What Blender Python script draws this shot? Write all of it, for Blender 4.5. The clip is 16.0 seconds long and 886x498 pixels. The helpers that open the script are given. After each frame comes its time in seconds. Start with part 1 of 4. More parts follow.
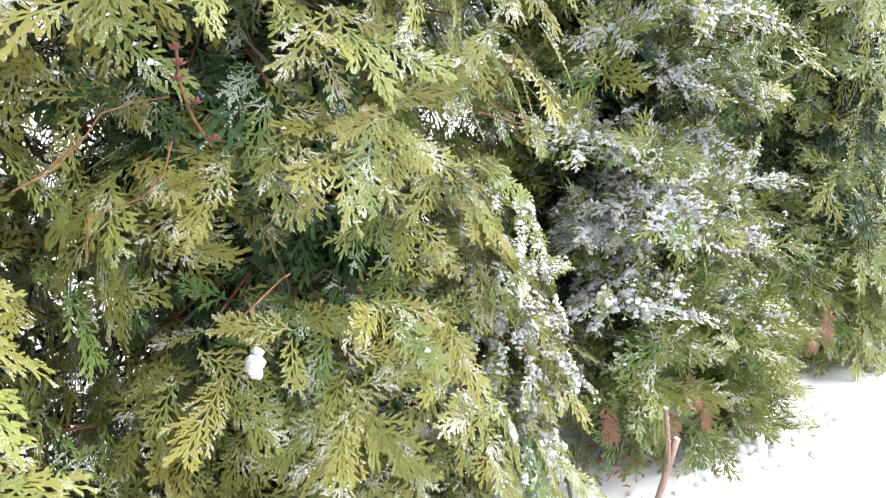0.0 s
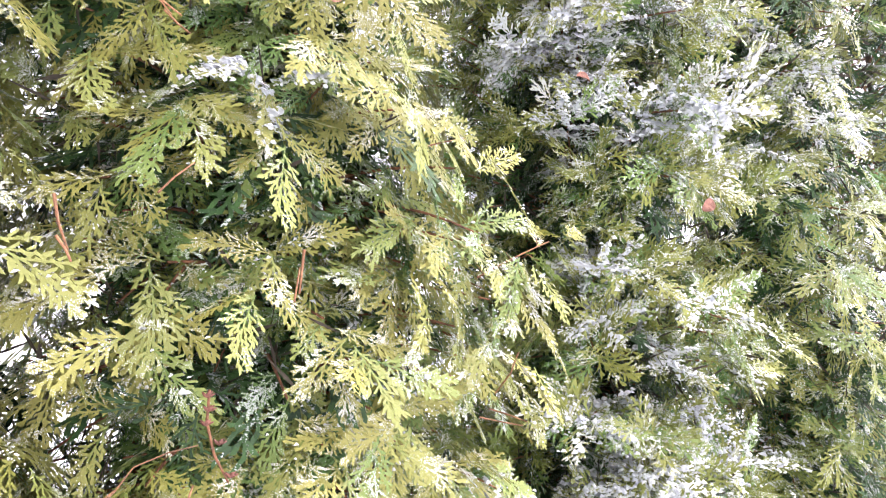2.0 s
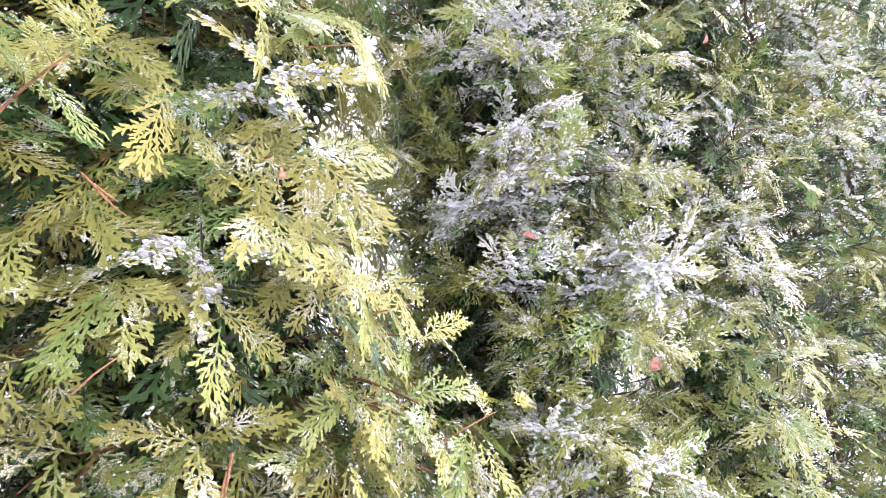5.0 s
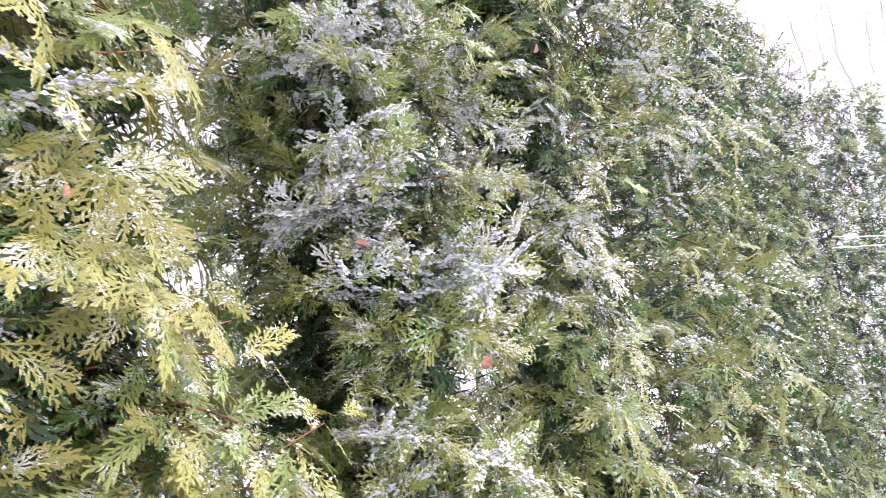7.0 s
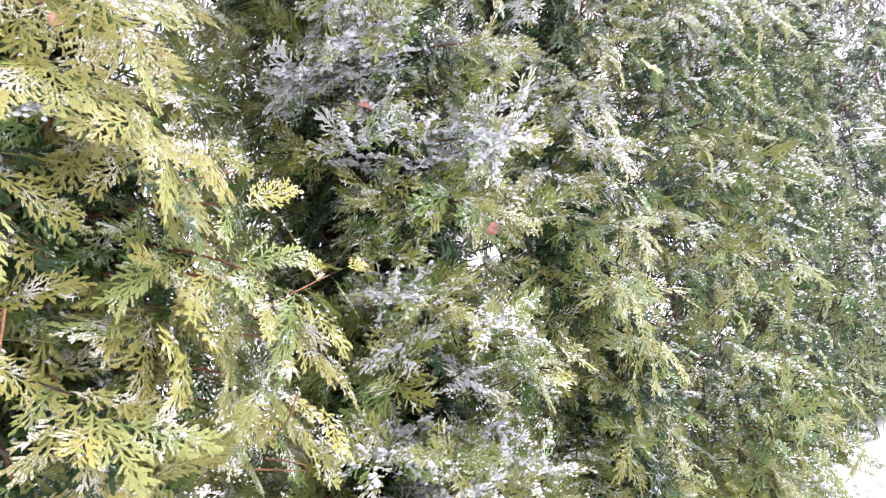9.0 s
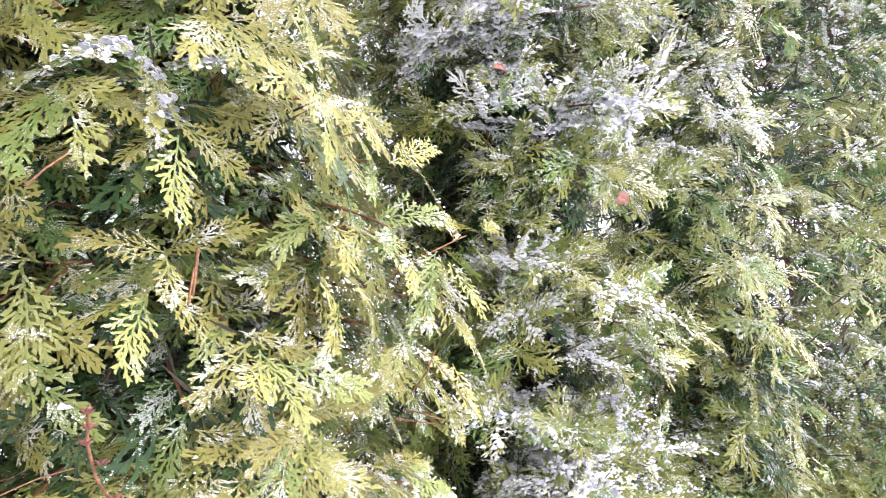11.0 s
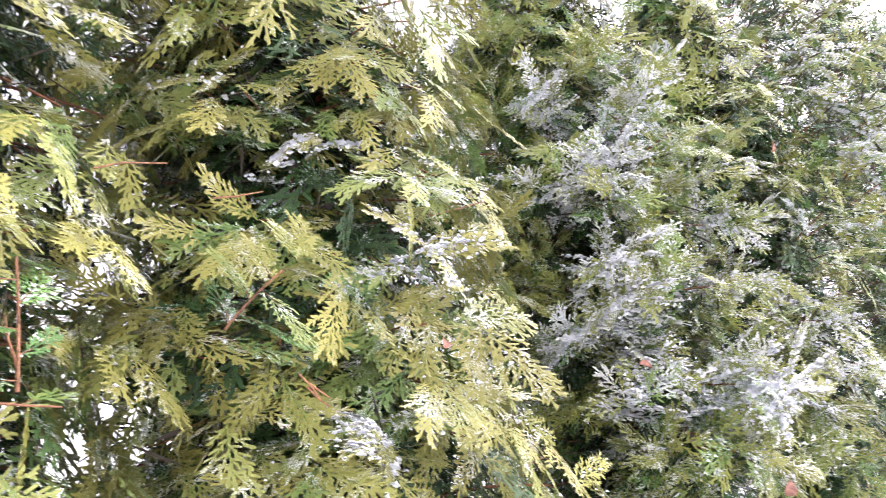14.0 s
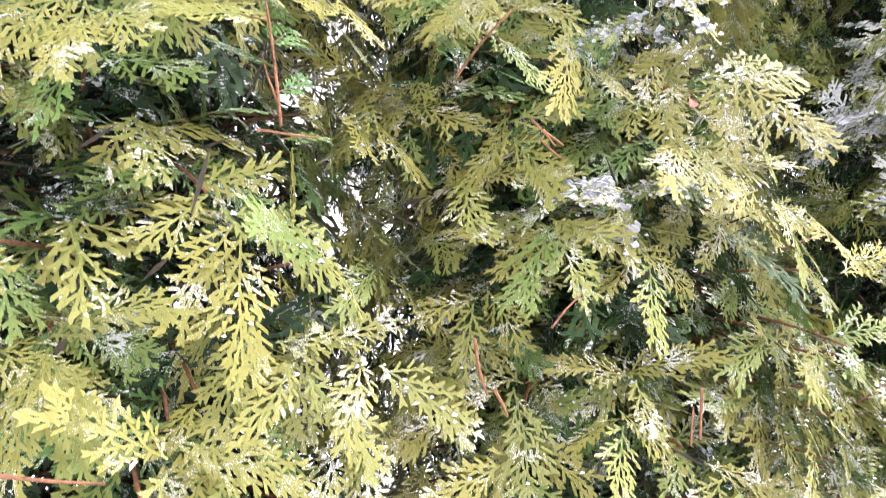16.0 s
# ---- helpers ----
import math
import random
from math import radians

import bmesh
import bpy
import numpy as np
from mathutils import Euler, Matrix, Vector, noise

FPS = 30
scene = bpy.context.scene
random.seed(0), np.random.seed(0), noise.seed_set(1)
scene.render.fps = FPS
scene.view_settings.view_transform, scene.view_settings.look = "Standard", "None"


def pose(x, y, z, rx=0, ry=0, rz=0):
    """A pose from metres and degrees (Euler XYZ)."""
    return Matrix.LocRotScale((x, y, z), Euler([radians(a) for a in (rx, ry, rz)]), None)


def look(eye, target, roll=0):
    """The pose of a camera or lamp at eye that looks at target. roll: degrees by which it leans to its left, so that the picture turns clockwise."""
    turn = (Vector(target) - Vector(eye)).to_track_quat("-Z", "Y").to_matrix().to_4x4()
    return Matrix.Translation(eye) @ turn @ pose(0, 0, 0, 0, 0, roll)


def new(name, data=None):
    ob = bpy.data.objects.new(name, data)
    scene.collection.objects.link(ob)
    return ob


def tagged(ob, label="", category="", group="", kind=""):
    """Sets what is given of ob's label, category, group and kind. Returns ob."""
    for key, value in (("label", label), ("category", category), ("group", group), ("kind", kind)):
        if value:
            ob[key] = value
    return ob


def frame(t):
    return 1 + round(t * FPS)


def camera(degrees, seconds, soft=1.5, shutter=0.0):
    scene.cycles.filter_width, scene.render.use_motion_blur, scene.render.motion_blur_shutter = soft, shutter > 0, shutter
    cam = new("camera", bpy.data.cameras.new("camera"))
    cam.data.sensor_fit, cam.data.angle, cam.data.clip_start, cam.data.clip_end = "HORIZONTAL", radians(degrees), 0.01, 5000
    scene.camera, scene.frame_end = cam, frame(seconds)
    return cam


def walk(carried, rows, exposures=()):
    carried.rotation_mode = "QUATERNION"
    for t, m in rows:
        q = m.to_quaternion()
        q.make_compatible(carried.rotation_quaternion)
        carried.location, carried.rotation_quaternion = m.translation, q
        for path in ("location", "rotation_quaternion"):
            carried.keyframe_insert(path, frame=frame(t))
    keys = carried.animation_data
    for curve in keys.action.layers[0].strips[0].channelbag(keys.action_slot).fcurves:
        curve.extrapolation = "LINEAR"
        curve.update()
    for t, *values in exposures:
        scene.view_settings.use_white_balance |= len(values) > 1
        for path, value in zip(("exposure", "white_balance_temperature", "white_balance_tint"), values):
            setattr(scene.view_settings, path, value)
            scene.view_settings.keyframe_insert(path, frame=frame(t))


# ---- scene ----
cam = camera(69.8, 16.0, soft=0.5, shutter=0.25)
PATH = [
    (0, (0.09, 0.005, 0.597), (1.297, 1.542, 0.171), -1.4),
    (0.5, (0.088, 0.007, 0.621), (1.303, 1.574, 0.355), -1.2),
    (1, (0.078, -0.018, 0.664), (1.305, 1.562, 0.668), -0.9),
    (1.5, (0.075, -0.023, 0.692), (1.323, 1.534, 0.826), -0.5),
    (2, (0.061, -0.034, 0.707), (1.285, 1.528, 0.96), -0.3),
    (2.5, (0.056, -0.037, 0.715), (1.24, 1.545, 1.023), 0.3),
    (3, (0.055, -0.036, 0.722), (1.238, 1.543, 1.05), 0.7),
    (3.5, (0.057, -0.028, 0.732), (1.222, 1.549, 1.125), 0.7),
    (4, (0.059, -0.034, 0.745), (1.225, 1.517, 1.231), 0.4),
    (4.2, (0.062, -0.03, 0.755), (1.267, 1.481, 1.271), 0.2),
    (6.3, (0.08, -0.07, 0.811), (1.484, 1.208, 1.442), -3.4),
    (6.5, (0.089, -0.083, 0.806), (1.543, 1.146, 1.42), -4.5),
    (7, (0.112, -0.097, 0.802), (1.674, 1.017, 1.367), -5.7),
    (7.5, (0.128, -0.1, 0.793), (1.769, 0.926, 1.298), -6.3),
    (8, (0.136, -0.097, 0.769), (1.77, 0.965, 1.218), -7.2),
    (8.5, (0.137, -0.099, 0.746), (1.743, 1.028, 1.133), -6.3),
    (9, (0.138, -0.084, 0.722), (1.709, 1.118, 1.018), -5.4),
    (9.5, (0.14, -0.07, 0.709), (1.651, 1.223, 0.92), -4.5),
    (9.7, (0.134, -0.076, 0.706), (1.618, 1.247, 0.923), -4.5),
    (11.8, (0.048, 0.036, 0.74), (1.428, 1.466, 0.964), -1.0),
    (12, (0.032, 0.048, 0.76), (1.436, 1.424, 1.129), -1.6),
    (12.5, (-0.011, 0.053, 0.812), (1.414, 1.36, 1.324), -2.5),
    (13, (-0.042, 0.041, 0.846), (1.406, 1.267, 1.479), -3.2),
    (13.5, (-0.068, 0.028, 0.86), (1.269, 1.298, 1.634), -3.8),
    (14, (-0.093, 0.007, 0.861), (1.066, 1.391, 1.721), -3.4),
    (14.5, (-0.107, 0.02, 0.855), (0.829, 1.58, 1.686), -0.6),
    (15, (-0.101, 0.038, 0.829), (0.66, 1.753, 1.521), 1.3),
    (15.5, (-0.094, 0.058, 0.811), (0.571, 1.863, 1.359), 2.0),
    (16, (-0.07, 0.069, 0.777), (0.564, 1.918, 1.203), 2.2),
]
EXPOSURES = [(0.0, 1.70, 6450, 11), (0.5, 1.84, 6400, 14), (1.0, 2.32, 6400, 20), (2.0, 2.29, 6400, 22), (4.0, 2.31, 6350, 25), (7.0, 1.93, 6350, 26), (9.0, 1.95, 6350, 25),
             (9.5, 2.08, 6350, 25), (12.0, 2.28, 6350, 25), (12.5, 2.33, 6350, 25), (13.5, 2.06, 6350, 25), (14.0, 2.12, 6350, 24), (15.0, 2.25, 6400, 23), (16.0, 2.16, 6400, 23)]
walk(cam, [(t, look(eye, target, roll)) for t, eye, target, roll in PATH], EXPOSURES)

# ---- light: a bright overcast winter sky, the sun a wide soft patch ----
SUN_ELEVATION, SUN_AZIMUTH = 48.0, -30.0      # degrees; azimuth counted from +x towards +y
world = bpy.data.worlds.new("winter_sky")
scene.world = world
world.use_nodes = True
wn, wl = world.node_tree.nodes, world.node_tree.links
wn.clear()
sky = wn.new("ShaderNodeTexSky")
sky.sky_type, sky.sun_disc = "NISHITA", False
sky.sun_elevation, sky.sun_rotation = radians(SUN_ELEVATION), radians(90.0 - SUN_AZIMUTH)
sky.air_density, sky.dust_density, sky.ozone_density = 1.0, 4.0, 1.0
grey = wn.new("ShaderNodeHueSaturation")
grey.inputs["Saturation"].default_value = 0.12
bg = wn.new("ShaderNodeBackground")
bg.inputs["Strength"].default_value = 0.15
wo = wn.new("ShaderNodeOutputWorld")
wl.new(sky.outputs[0], grey.inputs["Color"])
wl.new(grey.outputs[0], bg.inputs["Color"])
wl.new(bg.outputs[0], wo.inputs["Surface"])
sun_data = bpy.data.lights.new("sun", "SUN")
sun_data.energy, sun_data.angle, sun_data.color = 0.55, radians(30), (1.0, 0.96, 0.9)
sun = new("sun", sun_data)
sa, se = radians(SUN_AZIMUTH), radians(SUN_ELEVATION)
sun_way = Vector((math.cos(sa) * math.cos(se), math.sin(sa) * math.cos(se), math.sin(se)))
sun.matrix_world = look(sun_way * 60, (0, 0, 0))


# ---- materials ----
def material(name, rough=0.7):
    m = bpy.data.materials.new(name)
    m.use_nodes = True
    n, l = m.node_tree.nodes, m.node_tree.links
    b = n["Principled BSDF"]
    b.inputs["Roughness"].default_value = rough
    return m, n, l, b


def noise_node(n, l, scale, detail=4.0, rough=0.6, where=None):
    t = n.new("ShaderNodeTexNoise")
    t.inputs["Scale"].default_value, t.inputs["Detail"].default_value, t.inputs["Roughness"].default_value = scale, detail, rough
    if where is not None:
        l.new(where, t.inputs["Vector"])
    return t.outputs["Fac"]


def ramp(n, l, fac, stops):
    r = n.new("ShaderNodeValToRGB")
    e = r.color_ramp.elements
    while len(e) < len(stops):
        e.new(0.5)
    for k, (p, c) in zip(e, stops):
        k.position, k.color = p, (*c, 1) if len(c) == 3 else c
    l.new(fac, r.inputs["Fac"])
    return r.outputs["Color"]


def mix(n, l, fac, a, b, kind="MIX"):
    x = n.new("ShaderNodeMix")
    x.data_type, x.blend_type = "RGBA", kind
    for sock, v in ((x.inputs["Factor"], fac), (x.inputs["A"], a), (x.inputs["B"], b)):
        if isinstance(v, (int, float)):
            sock.default_value = v
        elif isinstance(v, tuple):
            sock.default_value = (*v, 1)
        else:
            l.new(v, sock)
    return x.outputs["Result"]


def maths(n, l, op, a, b=None, clamp=False):
    x = n.new("ShaderNodeMath")
    x.operation, x.use_clamp = op, clamp
    for sock, v in zip(x.inputs, (a, b)):
        if v is None:
            continue
        if isinstance(v, (int, float)):
            sock.default_value = v
        else:
            l.new(v, sock)
    return x.outputs[0]


def leaf_material(name, crumb):
    """Scale-leaf sprays: dark green at the base, yellow-green at the tips, dusted with snow in patches."""
    m, n, l, b = material(name, 0.55)
    geo = n.new("ShaderNodeNewGeometry")
    info = n.new("ShaderNodeObjectInfo")
    at = n.new("ShaderNodeAttribute")
    at.attribute_name = "tip"
    patch = noise_node(n, l, 9.0, 3.0, 0.6, geo.outputs["Position"])
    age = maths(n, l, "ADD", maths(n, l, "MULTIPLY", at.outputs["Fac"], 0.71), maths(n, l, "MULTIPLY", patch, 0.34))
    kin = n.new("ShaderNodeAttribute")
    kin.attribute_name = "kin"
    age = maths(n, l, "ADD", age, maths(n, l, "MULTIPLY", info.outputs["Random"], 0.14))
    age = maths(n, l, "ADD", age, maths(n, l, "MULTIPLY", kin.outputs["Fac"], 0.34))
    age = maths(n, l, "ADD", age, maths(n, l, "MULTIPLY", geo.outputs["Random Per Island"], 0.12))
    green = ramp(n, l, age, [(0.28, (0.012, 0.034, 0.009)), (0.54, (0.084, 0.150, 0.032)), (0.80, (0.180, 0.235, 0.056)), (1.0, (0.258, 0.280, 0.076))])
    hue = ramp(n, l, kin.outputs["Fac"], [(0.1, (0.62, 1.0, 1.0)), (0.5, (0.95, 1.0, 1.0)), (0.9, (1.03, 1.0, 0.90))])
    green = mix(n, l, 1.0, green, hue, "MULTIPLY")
    tint = mix(n, l, 1.0, green, info.outputs["Color"], "MULTIPLY")
    fleck = noise_node(n, l, 900.0, 2.0, 0.5, geo.outputs["Position"])
    tint = mix(n, l, 0.5, tint, ramp(n, l, fleck, [(0.3, (0.55, 0.55, 0.55)), (0.7, (1.0, 1.0, 1.0))]), "MULTIPLY")
    up = n.new("ShaderNodeSeparateXYZ")
    l.new(geo.outputs["Normal"], up.inputs[0])
    facing = maths(n, l, "ABSOLUTE", up.outputs["Z"])
    drift = noise_node(n, l, 30.0, 2.0, 0.5, geo.outputs["Position"])
    grain = noise_node(n, l, crumb, 2.0, 0.7, geo.outputs["Position"])
    snow = maths(n, l, "ADD", maths(n, l, "MULTIPLY", drift, 1.9), maths(n, l, "MULTIPLY", grain, 2.0))
    snow = maths(n, l, "ADD", snow, maths(n, l, "MULTIPLY", facing, 0.22))
    snow = maths(n, l, "ADD", snow, maths(n, l, "MULTIPLY", info.outputs["Alpha"], 0.47))
    cover = n.new("ShaderNodeMapRange")
    cover.inputs["From Min"].default_value, cover.inputs["From Max"].default_value = 2.38, 2.56
    cover.inputs["To Max"].default_value = 0.72
    l.new(snow, cover.inputs["Value"])
    col = mix(n, l, cover.outputs[0], tint, (0.72, 0.74, 0.77))
    l.new(col, b.inputs["Base Color"])
    bump = n.new("ShaderNodeBump")
    bump.inputs["Strength"].default_value, bump.inputs["Distance"].default_value = 0.5, 0.002
    l.new(fleck, bump.inputs["Height"])
    l.new(bump.outputs[0], b.inputs["Normal"])
    thin = n.new("ShaderNodeBsdfTranslucent")
    l.new(col, thin.inputs["Color"])
    both = n.new("ShaderNodeMixShader")
    both.inputs[0].default_value = 0.16
    l.new(b.outputs[0], both.inputs[1])
    l.new(thin.outputs[0], both.inputs[2])
    l.new(both.outputs[0], n["Material Output"].inputs["Surface"])
    return m


def bark_material(name, dark, light, scale=60.0, rough=0.85):
    m, n, l, b = material(name, rough)
    geo = n.new("ShaderNodeNewGeometry")
    grain = noise_node(n, l, scale, 5.0, 0.65, geo.outputs["Position"])
    broad = noise_node(n, l, scale / 8, 2.0, 0.5, geo.outputs["Position"])
    both = maths(n, l, "ADD", maths(n, l, "MULTIPLY", grain, 0.6), maths(n, l, "MULTIPLY", broad, 0.4))
    l.new(ramp(n, l, both, [(0.35, dark), (0.65, light)]), b.inputs["Base Color"])
    bump = n.new("ShaderNodeBump")
    bump.inputs["Strength"].default_value, bump.inputs["Distance"].default_value = 0.7, 0.004
    l.new(grain, bump.inputs["Height"])
    l.new(bump.outputs[0], b.inputs["Normal"])
    return m


def snow_material(name, scale, low=(0.74, 0.76, 0.80), high=(0.86, 0.87, 0.88)):
    m, n, l, b = material(name, 0.6)
    geo = n.new("ShaderNodeNewGeometry")
    fine = noise_node(n, l, scale, 4.0, 0.7, geo.outputs["Position"])
    broad = noise_node(n, l, scale / 25, 2.0, 0.5, geo.outputs["Position"])
    l.new(ramp(n, l, broad, [(0.3, low), (0.7, high)]), b.inputs["Base Color"])
    b.inputs["Subsurface Weight"].default_value = 0.0
    bump = n.new("ShaderNodeBump")
    bump.inputs["Strength"].default_value, bump.inputs["Distance"].default_value = 0.6, 0.004
    l.new(fine, bump.inputs["Height"])
    l.new(bump.outputs[0], b.inputs["Normal"])
    return m


LEAF = leaf_material("thuja_foliage", 620.0)
COARSE = leaf_material("thuja_foliage_clumped_snow", 260.0)
TWIG = bark_material("thuja_twig", (0.06, 0.028, 0.016), (0.30, 0.125, 0.055), 140.0)
# dry twig brown with the crown's inner shade put into it
DRY = bark_material("dry_twig_inner_shade", (0.020, 0.015, 0.010), (0.060, 0.046, 0.029), 60.0)
SHOOT = bark_material("thuja_young_twig", (0.09, 0.042, 0.022), (0.34, 0.155, 0.075), 220.0)
BARK = bark_material("thuja_bark", (0.035, 0.022, 0.016), (0.13, 0.085, 0.06), 45.0)
STICK = bark_material("cut_stick_bark", (0.17, 0.105, 0.085), (0.40, 0.285, 0.24), 110.0)
WOOD = bark_material("cut_wood", (0.42, 0.33, 0.24), (0.62, 0.52, 0.40), 90.0)
DEAD = bark_material("dead_leaf", (0.15, 0.06, 0.042), (0.40, 0.20, 0.14), 160.0, 0.8)
CONE = bark_material("cone_scale", (0.06, 0.022, 0.016), (0.22, 0.075, 0.05), 400.0, 0.7)
# pale bark, lightened further to stand for haze over the slope
FARBARK = bark_material("bare_tree_bark", (0.34, 0.32, 0.31), (0.58, 0.55, 0.54), 8.0)
SNOW = snow_material("snow_clump", 240.0, (0.60, 0.62, 0.67), (0.73, 0.75, 0.78))
FIELD = snow_material("snow_cover", 60.0)
WIRE, wn_, wl_, wb_ = material("galvanised_wire", 0.35)
wb_.inputs["Base Color"].default_value, wb_.inputs["Metallic"].default_value = (0.75, 0.76, 0.78, 1), 0.6


# ---- mesh building ----
def mesh_of(name, verts, faces, mat, tip=None, smooth=False):
    """tip: 0 at a spray's foot to 1 at its ends, plus twice the spray's kin (0 to 9: deep green to golden)."""
    me = bpy.data.meshes.new(name)
    verts, faces = np.asarray(verts, np.float32), np.asarray(faces, np.int32)
    k = faces.shape[1]
    me.vertices.add(len(verts))
    me.vertices.foreach_set("co", verts.ravel())
    me.loops.add(faces.size)
    me.loops.foreach_set("vertex_index", faces.ravel())
    me.polygons.add(len(faces))
    me.polygons.foreach_set("loop_start", np.arange(0, faces.size, k, dtype=np.int32))
    me.polygons.foreach_set("use_smooth", np.full(len(faces), smooth))
    if tip is not None:
        me.attributes.new("tip", "FLOAT", "POINT").data.foreach_set("value", np.mod(tip, 2.0).astype(np.float32))
        me.attributes.new("kin", "FLOAT", "POINT").data.foreach_set("value", (np.floor(np.asarray(tip) / 2.0) / 9.0).astype(np.float32))
    me.materials.append(mat)
    me.update(calc_edges=True)
    return me


def part(name, me, parent, label="", m=None):
    ob = new(name, me)
    ob.parent = parent
    if m is not None:
        ob.matrix_basis = m
    return tagged(ob, label) if label else ob


def thing(name, at, label, category, group="", kind="", me=None):
    ob = new(name, me)
    ob.matrix_basis = at
    return tagged(ob, label, category, group, kind)


def joined(pieces):
    """Joins (verts, faces, tip) pieces into one."""
    v, f, t, base = [], [], [], 0
    for pv, pf, pt in pieces:
        v.append(pv), f.append(np.asarray(pf) + base), t.append(pt)
        base += len(pv)
    return np.concatenate(v), np.concatenate(f), np.concatenate(t)


def tube(points, radii, sides=5):
    """A tapered triangle tube along points."""
    p = np.asarray(points, float)
    d = np.gradient(p, axis=0)
    d /= np.linalg.norm(d, axis=1)[:, None] + 1e-9
    ref = np.array([0.0, 0, 1]) if abs(d[0][2]) < 0.8 else np.array([1.0, 0, 0])
    a = np.cross(d, ref)
    a /= np.linalg.norm(a, axis=1)[:, None] + 1e-9
    b = np.cross(d, a)
    ang = np.arange(sides) * 2 * np.pi / sides
    ring = (np.cos(ang)[None, :, None] * a[:, None] + np.sin(ang)[None, :, None] * b[:, None]) * np.asarray(radii)[:, None, None]
    v = (p[:, None] + ring).reshape(-1, 3)
    f = []
    for i in range(len(p) - 1):
        for j in range(sides):
            q, r = i * sides + j, i * sides + (j + 1) % sides
            f += [(q, r, q + sides), (r, r + sides, q + sides)]
    top = (len(p) - 1) * sides
    f += [(top, top + j, top + j + 1) for j in range(1, sides - 1)]
    return v, np.array(f), np.zeros(len(v))


ICO = bmesh.new()
bmesh.ops.create_icosphere(ICO, subdivisions=1, radius=1)
ICO_V = np.array([v.co[:] for v in ICO.verts])
ICO_F = np.array([[v.index for v in f.verts] for f in ICO.faces])
ICO.free()
ICO = bmesh.new()
bmesh.ops.create_icosphere(ICO, subdivisions=2, radius=1)
ICO2_V = np.array([v.co[:] for v in ICO.verts])
ICO2_F = np.array([[v.index for v in f.verts] for f in ICO.faces])
ICO.free()
CAP_V = np.array([(math.cos(k * math.pi / 3), math.sin(k * math.pi / 3), -0.4) for k in range(6)] + [(0, 0, 0.9)])
CAP_F = np.array([(k, (k + 1) % 6, 6) for k in range(6)])


def blob(rng, at, size, level=1, flat=0.75, rough=0.16):
    v, f = ((CAP_V, CAP_F), (ICO_V, ICO_F), (ICO2_V, ICO2_F))[level]
    v = v * (1 + rng.normal(0, rough, (len(v), 1))) * size * np.array([rng.uniform(0.8, 1.25), rng.uniform(0.8, 1.25), flat])
    a = rng.uniform(0, 6.283)
    v = v @ np.array([[math.cos(a), -math.sin(a), 0], [math.sin(a), math.cos(a), 0], [0, 0, 1]])
    return v + at, f, np.zeros(len(v))


def lobes_of(rows):
    """Flat scale-leaf lobes from rows of (base, way, normal, length, width, tip0, tip1): as broad at the foot as at the slanting end."""
    base, way, nrm = (np.array([r[k] for r in rows], float) for k in (0, 1, 2))
    ln, w, t0, t1 = (np.array([r[k] for r in rows], float) for k in (3, 4, 5, 6))
    side = np.cross(nrm, way) * (w * 0.5)[:, None]
    end = base + way * ln[:, None]
    odd = (np.arange(len(rows)) % 2)[:, None]
    cut = way * (w * 0.7)[:, None]
    v = np.stack([base - side * 0.75, base + side * 0.75, end + side * 0.75 - cut * odd, end - side * 0.75 - cut * (1 - odd)], 1)
    f = np.array([(0, 1, 2), (0, 2, 3)])
    return v.reshape(-1, 3), (np.arange(len(rows))[:, None, None] * 4 + f[None]).reshape(-1, 3), np.stack([t0, t0, t1, t1], 1).ravel()


# branchlet step and reach, lobe step, length and width
FROND = ((0.0072, 0.42, 0.0053, 0.0118, 0.0037),
         (0.0102, 0.48, 0.0086, 0.0165, 0.0045),
         (0.0122, 0.44, 0.0102, 0.0165, 0.0058),
         (0.0190, 0.46, 0.0220, 0.0300, 0.0125))


